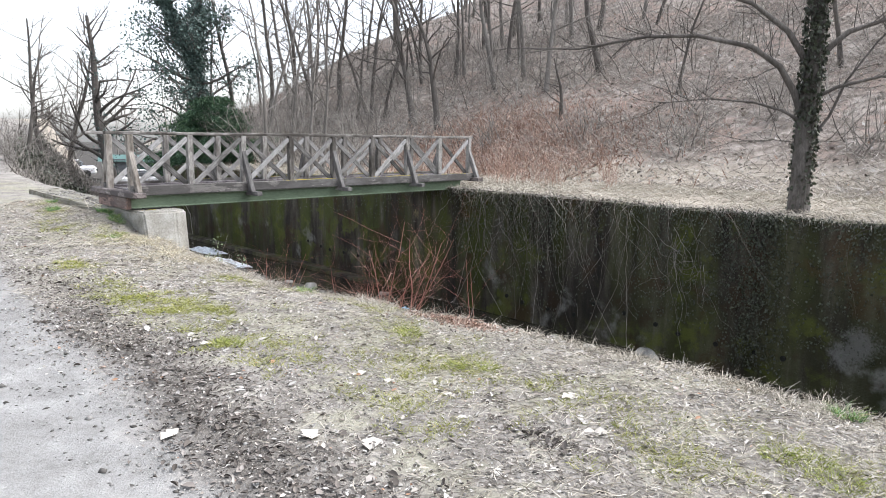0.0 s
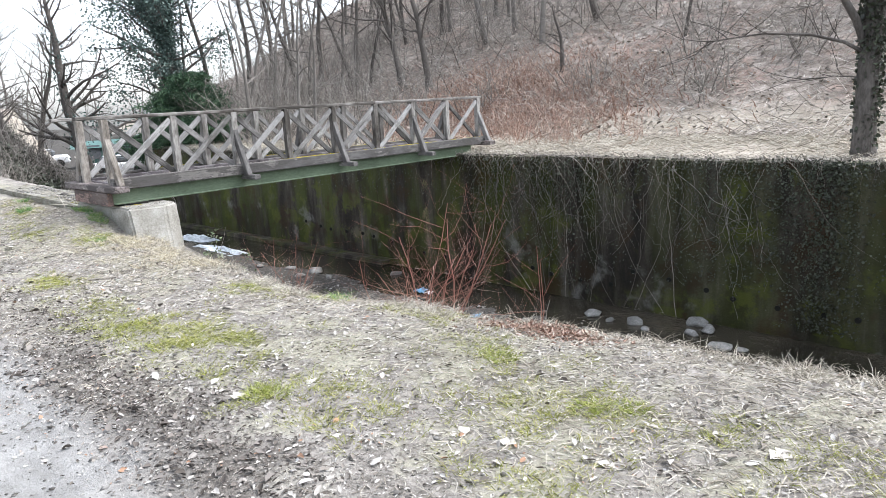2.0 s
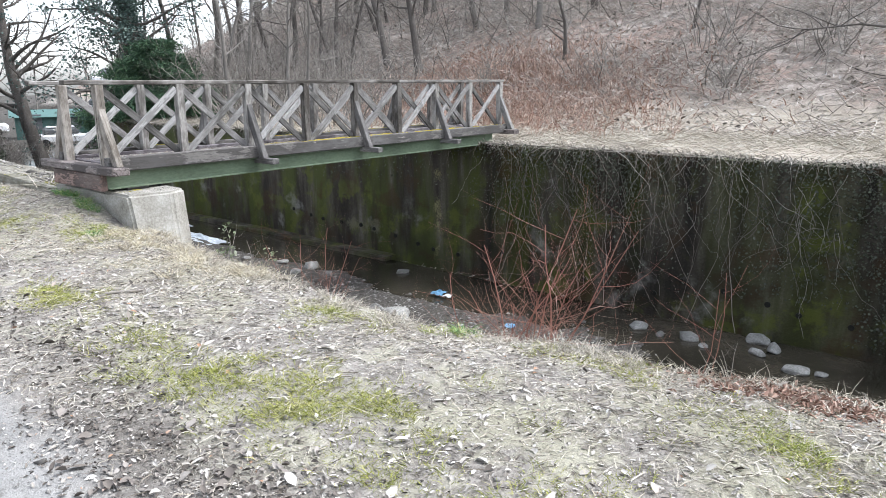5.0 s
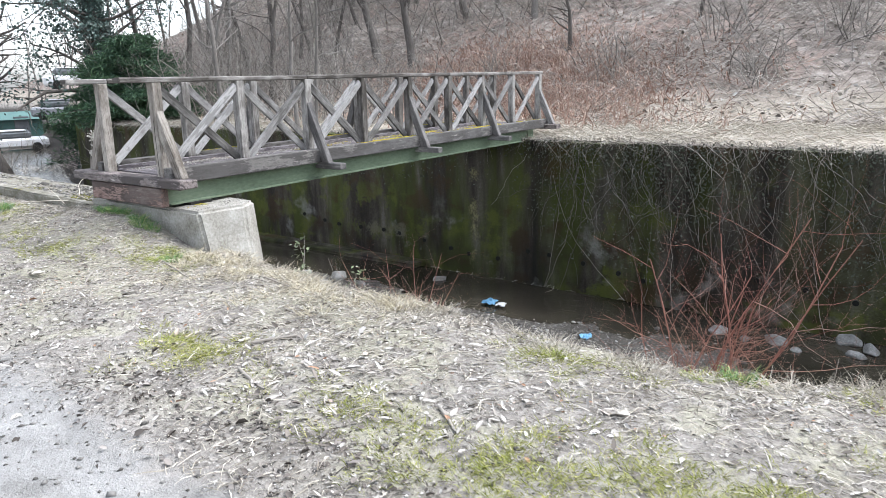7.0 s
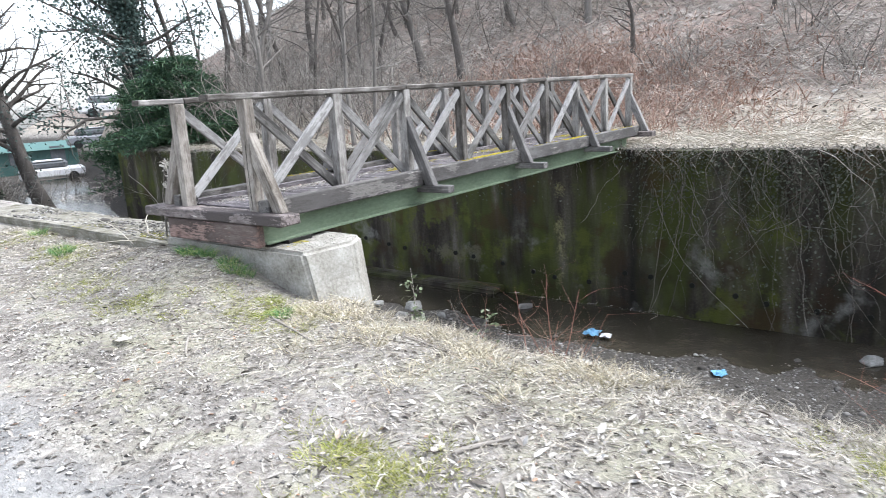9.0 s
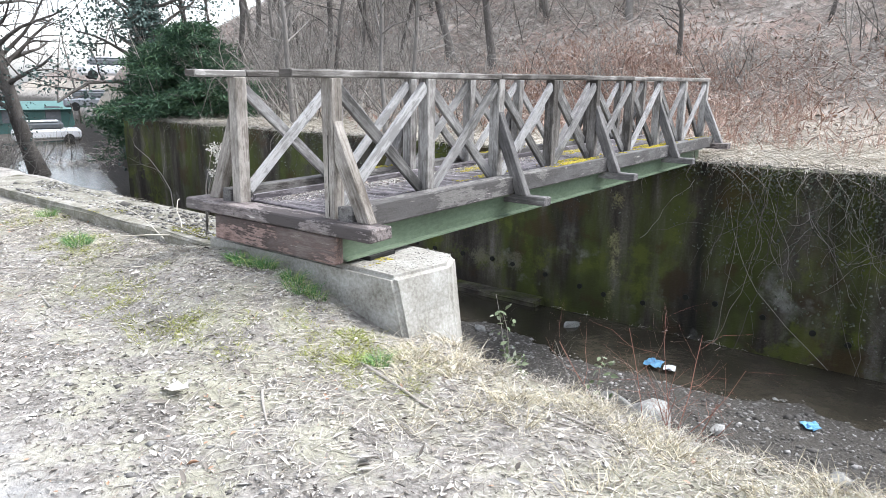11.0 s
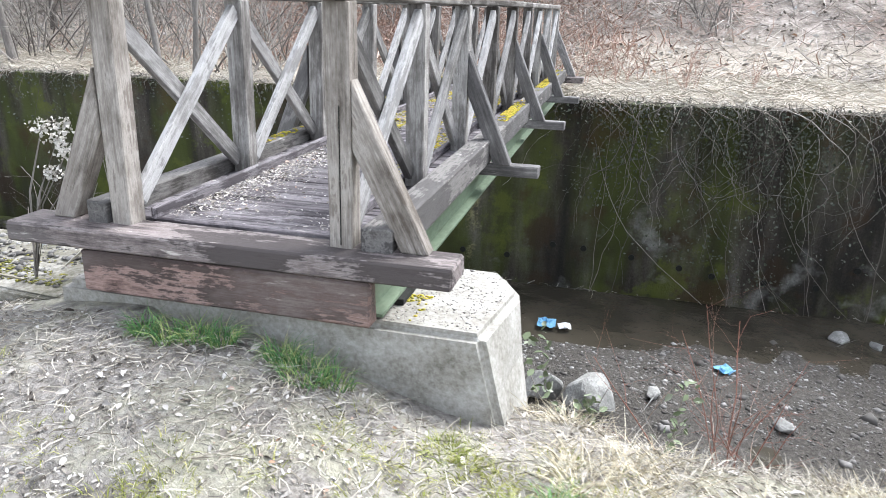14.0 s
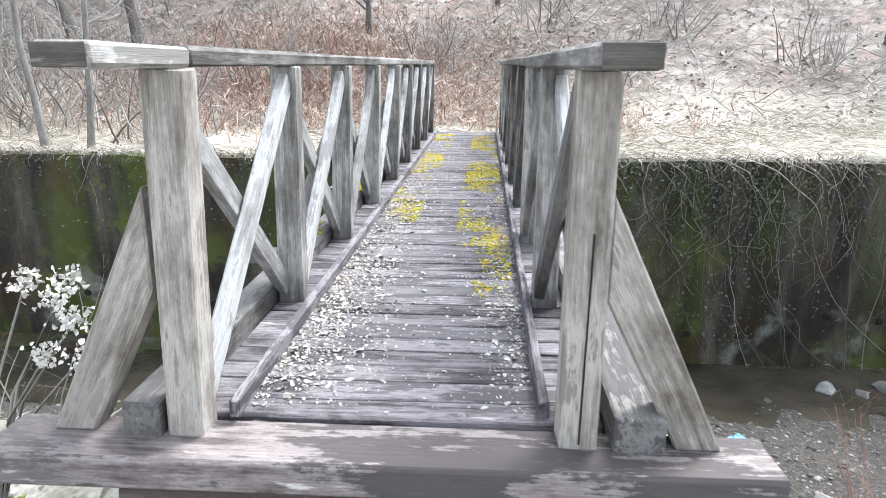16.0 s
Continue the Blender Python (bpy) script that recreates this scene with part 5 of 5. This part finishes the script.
def build_big_tree():
    base = Vector((-4.43, 13.45, hz(-4.43, 13.45) - 0.1))
    right = Vector((0.71, 0.70, 0))
    tree = thing("ivy_clad_tree", base, "bare tree with an ivy-clad trunk above the wall", "tree")
    t = Tubes()
    t.add([base + right * u + Vector((0, 0, v)) for u, v in ((0, 0), (-0.02, 0.25), (-0.03, 0.8), (-0.04, 1.5), (0.0, 2.2), (0.03, 2.9), (0.06, 3.8), (0.1, 5.2), (0.2, 7.0))], [0.235, 0.195, 0.175, 0.168, 0.165, 0.155, 0.11, 0.08, 0.03], 12)
    part("trunk", t.mesh("trunk", M_BARK), tree)
    t = Tubes()
    for i, (pts, a, b, tw) in enumerate((
            (((-0.1, 1.9), (-0.3, 2.4), (-0.6, 2.85), (-1.2, 3.2), (-2.2, 3.4), (-3.2, 3.35), (-4.4, 3.15), (-5.6, 3.1)), 0.075, 0.012, 26),
            (((-0.12, 1.85), (-0.5, 2.05), (-1.0, 2.2), (-1.9, 2.25), (-2.9, 2.15)), 0.035, 0.008, 12),
            (((-0.08, 2.9), (-0.5, 3.5), (-1.2, 4.0), (-2.5, 4.4), (-4.0, 4.4)), 0.07, 0.012, 14),
            (((0.12, 1.55), (0.4, 1.95), (0.65, 2.6), (1.1, 3.3), (1.9, 4.1)), 0.035, 0.01, 10),
            (((0.12, 2.3), (0.5, 2.5), (1.3, 2.7), (2.5, 2.65), (4.0, 2.5)), 0.045, 0.01, 14),
            (((0.05, 3.0), (0.6, 3.5), (1.5, 3.8), (3.0, 4.3)), 0.07, 0.012, 12),
            (((0.1, 1.5), (0.5, 1.48), (1.0, 1.56)), 0.012, 0.004, 3),
            (((-0.1, 1.45), (-0.6, 1.5), (-1.2, 1.42)), 0.012, 0.004, 4),
            (((0.05, 3.4), (-0.2, 4.4), (-0.6, 6.0)), 0.08, 0.02, 10))):
        place_limb(t, base, right, pts, a, b, 100 + i, tw)
    part("crown", t.mesh("crown", M_BARK), tree)
    n = 2600
    z = rng.uniform(0, 1, n) ** 0.8 * 4.2
    a = rng.uniform(0, 6.283, n)
    rr = 0.165 + rng.uniform(0.0, 0.05, n)
    P = np.stack([base.x + rr * np.cos(a), base.y + rr * np.sin(a), base.z + 0.15 + z], 1)
    ok = (waves(P[:, 0] * 3 + a, P[:, 2], 2.2, 3) > -0.25) | (z > 1.6)
    P = P[ok]
    part("ivy", mesh_np("ivy", *leaf_cards(P, rng.uniform(0.04, 0.09, len(P)), 1.2, 0.15, 0.9, (-0.6, -0.7, 0.2)), M_IVY), tree, "dark green ivy leaves wrapping the trunk")


build_big_tree()


def bare_tree(name, at, height_m, radius, lean, seed, label, kids=6, depth=3, material=None, ivy=0, group=""):
    """A bare winter tree: trunk, limbs and twigs; ivy leaves round the trunk where wanted."""
    r = random.Random(seed)
    base = Vector((at[0], at[1], hz(at[0], at[1]) - 0.1))
    tree = thing(name, base, label, "tree", group)
    t = Tubes()
    pts = bent(base, Vector((lean[0], lean[1], 1)), height_m, 9, 0.07, 0, r)
    rad = [radius * (1.25 if i == 0 else 1) * (1 - 0.085 * i) for i in range(10)]
    t.add(pts, rad, 8)
    part("trunk", t.mesh("trunk", material or M_BARK), tree)
    t = Tubes()
    tips = []
    for i in range(kids * 3):
        f = 2.2 + 6.6 * (i + r.random()) / (kids * 3)
        j = min(int(f), 8)
        q = pts[j].lerp(pts[j + 1], f - j)
        d = Vector((r.gauss(0, 1), r.gauss(0, 1), 0.55)).normalized()
        grow(t, q, d, height_m * r.uniform(0.2, 0.42) * (1.15 - 0.07 * f), rad[j] * 0.4, depth - 1, r, 0.14, 0.75, 0.14, kids - 1, tips)
    part("crown", t.mesh("crown", material or M_BARK), tree)
    if ivy:
        n = ivy
        f = rng.uniform(0, 1, n) ** 0.8 * 7.5
        j = f.astype(int)
        A = np.array([tuple(p) for p in pts])
        C = A[j] + (A[j + 1] - A[j]) * (f - j)[:, None]
        C = C + unit(rng.normal(size=(n, 3))) * (radius * 0.8 + np.abs(rng.normal(0, 0.12 + 0.012 * height_m, n)) * (0.35 + 0.65 * (waves(f * 2, C[:, 2], 1.3, seed) > 0)))[:, None]
        if n > 1500:
            limbs = [p for p, d in tips if d >= 1]
            for p in r.sample(limbs, min(len(limbs), 110)):
                C = np.concatenate([C, np.array(p)[None] + rng.normal(0, 0.30, (55, 3))])
            n = len(C)
        part("ivy", mesh_np("ivy", *leaf_cards(C, rng.uniform(0.07, 0.16, n), 1.5, 0.15, 0.85), M_IVY_DARK), tree, "dense dark blue-green ivy")
    return tree


bare_tree("ivy_tree", (-37.5, 15.7), 13, 0.30, (0.12, 0.05), 201, "tall tree smothered in dark ivy", 6, 3, None, 9000)
bare_tree("ivy_tree", (-35.0, 16.7), 12, 0.28, (-0.25, 0.05), 202, "leaning tree with trunk wrapped in dark ivy", 6, 3, None, 9000)
bare_tree("bare_tree", (-43.0, 14.3), 12, 0.40, (-0.03, -0.24), 207, "large bare tree with thick leaning trunk", 7, 3, None, 700)
bare_tree("bare_tree", (-41.0, 9.6), 8, 0.16, (-0.1, 0.0), 204, "slender bare tree on the far bend of the bank", 6, 3)
bare_tree("bare_tree", (-38.0, 8.2), 6, 0.12, (0.05, 0.1), 205, "small bare tree leaning over the stream bend", 6, 3)
bare_tree("bare_tree", (-50.0, 13.5), 9, 0.2, (0.1, 0.0), 206, "bare tree beside the distant road", 6, 3)
bare_tree("slope_tree", (-25.0, 21.9), 9, 0.17, (-0.32, 0.1), 210, "dark leaning tree on the slope", 5, 3)
bare_tree("slope_tree", (-23.0, 21.6), 8, 0.16, (-0.08, 0.1), 211, "dark twisted tree on the slope", 5, 3)
bare_tree("slender_tree", (-20.4, 12.9), 8, 0.06, (-0.04, 0.05), 212, "slender grey tree above the wall", 5, 3, M_BARK_PALE)
bare_tree("slender_tree", (-19.6, 12.8), 7, 0.055, (0.03, 0.05), 213, "slender grey tree above the wall", 5, 3, M_BARK_PALE)
bare_tree("slender_tree", (-24.5, 13.6), 9, 0.08, (-0.1, 0.05), 214, "slender leaning tree above the wall", 5, 3, M_BARK_PALE)
bare_tree("slender_tree", (-27.5, 15.0), 8, 0.09, (0.1, 0.05), 215, "slender bare tree near the wood edge", 5, 3, M_BARK_PALE)
bare_tree("slope_tree", (-16.7, 22.5), 2.6, 0.10, (0.03, 0.0), 216, "short dead stem on the slope", 4, 2)
bare_tree("slope_tree", (-13.0, 25.0), 6, 0.07, (0.1, 0.0), 217, "thin bare sapling on the slope", 5, 3)
bare_tree("slope_tree", (-2.5, 22.0), 7, 0.14, (0.05, 0.0), 218, "bare tree on the slope behind the grass", 5, 3)
bare_tree("slope_tree", (2.5, 24.0), 8, 0.14, (-0.05, 0.0), 219, "bare tree on the slope behind the grass", 5, 3)

# the wood on the hillside: a few grown kinds, repeated with turns
kinds = [bare_tree("hill_tree", (-30 + 2 * i, 27 + 1.5 * i), 9 + i, 0.085 + 0.014 * i, (0.08 * (i - 2), 0.05), 230 + i, "bare grey tree in the hillside wood", 5, 3, M_BARK_PALE if i % 2 else M_BARK, 0, "trees of the hillside wood") for i in range(5)]
r = random.Random(9)
for i in range(66):
    x = r.uniform(-44, -18) if i < 56 else r.uniform(-30, 12)
    y = r.uniform(17.5, 46) if x < -26 else r.uniform(24.5, 48)
    copy_thing(kinds[i % 5], pose(x, y, hz(x, y) - 0.1, r.gauss(0, 5), r.gauss(0, 5), r.uniform(0, 360)))
for i in range(34):
    x, y = r.uniform(-115, -62), r.uniform(8, 62)
    copy_thing(kinds[1 + 2 * (i % 2)], pose(x, y, hz(x, y) - 0.1, r.gauss(0, 5), r.gauss(0, 5), r.uniform(0, 360)))

# thickets of bare brush
def thicket(x, y, size, seed, label):
    rr = random.Random(seed)
    t = Tubes()
    for _ in range(24):
        px_, py_ = x + rr.gauss(0, size * 0.3), y + rr.gauss(0, size * 0.3)
        grow(t, (px_, py_, hz(px_, py_) - 0.05), Vector((rr.gauss(0, 0.5), rr.gauss(0, 0.5), 1)), size * rr.uniform(0.6, 1.1), 0.02, 2, rr, 0.16, 0.9, 0.08, 5)
    return tagged(new("thicket", t.mesh("thicket", M_TWIG)), label, "thicket", "thickets on the far bank")


for i, (x, y, s) in enumerate(((-29, 14.2, 2.6), (-27, 16, 2.8), (-24.5, 16.5, 2.4), (-22, 15.2, 2.0), (-26, 19, 2.6), (-30, 18.5, 3.0), (-21, 18.5, 1.8), (-18.5, 19.5, 1.5), (-32, 21, 3.0), (-14.5, 21, 1.3), (-11.5, 23, 1.6), (-8, 22.5, 1.4), (-5, 20.5, 1.2), (-1, 21, 1.4), (-10, 20, 1.1), (-44, 10, 2.4), (-39.5, 7.4, 1.8), (-36, 7.2, 1.4), (-47, 16, 2.2), (-37, 18.5, 2.5), (-34, 20.5, 3.0), (-40, 9.0, 2.6), (-43, 10.5, 2.6), (-35, 8.0, 1.6), (-37.5, 9.6, 1.8), (-40, 11.3, 1.8), (-33, 7.2, 1.3), (-31.5, 16.2, 3.0), (-28, 17.5, 3.0), (-25.5, 14.8, 2.4), (-23.5, 18.5, 2.6), (-29.5, 21, 3.4), (-27, 23.5, 3.4), (-31, 25, 3.6), (-24, 25.5, 3.2), (-20.5, 24.5, 2.8), (-18, 27, 3.0), (-28, 28.5, 3.8), (-22, 29.5, 3.6), (-34, 25, 3.6), (-15, 27.5, 2.8), (-11, 28.5, 2.8), (-6, 27.5, 2.6), (-36, 22, 3.6), (-33, 17.5, 3.0), (-19, 14.0, 1.5), (-26, 32, 4.0), (-18, 33, 3.8), (-10, 33, 3.4), (-32, 31, 4.0))):
    thicket(x, y, s * 1.2, 300 + i, "tangle of bare grey brush")["kind"] = "stuff"
for i, (x, y, s) in enumerate(((-12.6, 14.2, 1.0), (-11.8, 14.6, 0.9), (-13.4, 15.2, 1.1), (-10.8, 14.0, 0.8), (-12.2, 16.0, 1.3), (-10.6, 16.4, 1.1), (-9.6, 15.0, 0.7), (-14.5, 16.5, 1.2))):
    shrub(x, y, hz(x, y), 12, s, 0.32, M_REDLITTER, "red_brush", "reddish bare brush at the far end of the bridge", 340 + i, 3, 0.006)

# low bushes that hide the foot of the distance at the bend
for cx, cy, cr, ch in ((-41.5, 10.2, 1.3, 1.7), (-43.5, 11.6, 1.5, 2.0), (-45.5, 13.0, 1.5, 1.9)):
    q = rng.normal(size=(1500, 3))
    q = unit(q) * rng.uniform(0.3, 1.0, (1500, 1)) ** 0.5
    P = on_ground(cx + q[:, 0] * cr, cy + q[:, 1] * cr, 0.0)
    P[:, 2] += (q[:, 2] * 0.5 + 0.5) * ch * (0.75 + 0.25 * waves(P[:, 0], P[:, 1], 2.5, 4))
    stuff("bush", strips(P, rng.normal(size=(1500, 3)) + [0, 0, 0.5], rng.normal(size=(1500, 3)), rng.uniform(0.2, 0.6, 1500), rng.uniform(0.012, 0.03, 1500)), M_STRAW_GREY, "tangled grey-brown bush at the bend of the stream", "bush")

# conifer at the end of the wall
def build_conifer(x, y, h, w, seed):
    base = (x, y, hz(x, y))
    c = thing("conifer", base, "dark green low-spreading conifer at the end of the wall", "tree")
    t = Tubes()
    t.add([(x, y, base[2] - 0.1), (x + 0.1, y, base[2] + h * 0.5), (x, y, base[2] + h)], [0.16, 0.11, 0.02], 7)
    rr = random.Random(seed)
    P = []
    for i in range(120):
        f = rr.random() ** 1.25
        a = rr.uniform(0, 6.283)
        ln = w * (1.05 - 0.85 * f) * rr.uniform(0.6, 1.15)
        pts = bent((x, y, base[2] + 0.15 + f * h * 0.95), (math.cos(a), math.sin(a), 0.30), ln, 5, 0.10, 0.09, rr)
        t.add(pts, [0.03, 0.025, 0.02, 0.015, 0.01, 0.006], 4)
        for p in pts[1:]:
            P.append(np.array(p)[None] + rng.normal(0, 1, (70, 3)) * np.array([0.22, 0.22, 0.06]))
    part("trunk", t.mesh("trunk", M_BARK), c)
    P = np.concatenate(P)
    part("needles", mesh_np("needles", *leaf_cards(P, rng.uniform(0.12, 0.26, len(P)), 0.7, 0.1, 0.14), M_CONIFER), c, "dense dark green needles")


build_conifer(-29.8, 13.9, 2.9, 2.7, 71)
build_conifer(-32.8, 14.6, 3.5, 2.4, 72)

# ivy bank across the bend of the stream
x = rng.uniform(-48, -35, 5200)
y = bank_edge(x) + rng.uniform(0.0, 2.8, 5200)
stuff("ivy_bank", leaf_cards(on_ground(x, y, 0.0) + np.abs(rng.normal(0, 0.25, (5200, 3))) * [0.3, 0.3, 1.6], rng.uniform(0.10, 0.22, 5200), 1.2, 0.15, 0.85), M_IVY, "ivy and brambles covering the bank at the bend", "ivy")

# ---- distance beyond the bend ----
def car(x, y, turn, paint, label):
    z = hz(x, y)
    c = thing("parked_car", (x, y, z), label, "car", "cars parked beyond the stream")
    c.rotation_euler = (0, 0, radians(turn))
    m0 = pose(x, y, z, 0, 0, turn)
    bm = chamfer_box(4.2, 1.7, 0.7, 0.15)
    part("body", from_bm("body", bm, paint), c, "", m0 @ pose(0, 0, 0.62))
    bm = chamfer_box(2.5, 1.5, 0.62, 0.2)
    part("cabin", from_bm("cabin", bm, M_GLASS), c, "dark glazed cabin", m0 @ pose(-0.2, 0, 1.2))
    bm = chamfer_box(1.9, 1.4, 0.08, 0.03)
    part("roof", from_bm("roof", bm, paint), c, "", m0 @ pose(-0.2, 0, 1.5))
    for wx_, wy_ in ((1.3, 0.8), (1.3, -0.8), (-1.3, 0.8), (-1.3, -0.8)):
        bm = bmesh.new()
        bmesh.ops.create_cone(bm, cap_ends=True, segments=18, radius1=0.32, radius2=0.32, depth=0.2)
        part("wheel", from_bm("wheel", bm, M_TYRE), c, "black tyre", m0 @ pose(wx_, wy_, 0.32, 90, 0, 0))


car(-60, 22.0, 70, M_CARWHITE, "white parked car beyond the stream")
car(-63, 27.0, 65, M_CARGREY, "grey parked car beyond the stream")
car(-66, 18.0, 75, M_CARWHITE, "white parked car beside a shed")
car(-58, 26.0, 70, M_CARWHITE, "white parked car near the trees")


def house(name, x, y, turn, w, d, h, storeys, bays, wall_m, label, roof_h):
    z = hz(x, min(y, 80))
    b = thing(name, (x, y, z), label, "building")
    b.rotation_euler = (0, 0, radians(turn))
    m0 = pose(x, y, z, 0, 0, turn)
    bm = chamfer_box(w, d, h, 0.03)
    part("wall", from_bm("wall", bm, wall_m), b, "", m0 @ pose(0, 0, h / 2 - 0.3))
    bm = bmesh.new()
    o = 0.4
    v = [bm.verts.new(p) for p in ((-w / 2 - o, -d / 2 - o, 0), (w / 2 + o, -d / 2 - o, 0), (w / 2 + o, d / 2 + o, 0), (-w / 2 - o, d / 2 + o, 0), (-w / 2 - o, 0, roof_h), (w / 2 + o, 0, roof_h))]
    for f in ((0, 1, 5, 4), (2, 3, 4, 5), (0, 4, 3), (1, 2, 5), (3, 2, 1, 0)):
        bm.faces.new([v[i] for i in f])
    part("roof", from_bm("roof", bm, M_ROOFTILE if storeys > 1 else wall_m), b, "", m0 @ pose(0, 0, h - 0.296))
    for s in range(storeys):
        for k in range(bays):
            bm = chamfer_box(1.1, 0.12, 1.3, 0.02)
            part("window", from_bm("window", bm, M_GLASS), b, "", m0 @ pose(-w / 2 + (k + 0.5) * w / bays, -d / 2 - 0.03, 1.5 + s * 2.9))


house("shed", -71, 25.6, 70, 6, 4, 2.2, 1, 2, M_TEAL, "teal painted metal shed beyond the stream", 0.6)
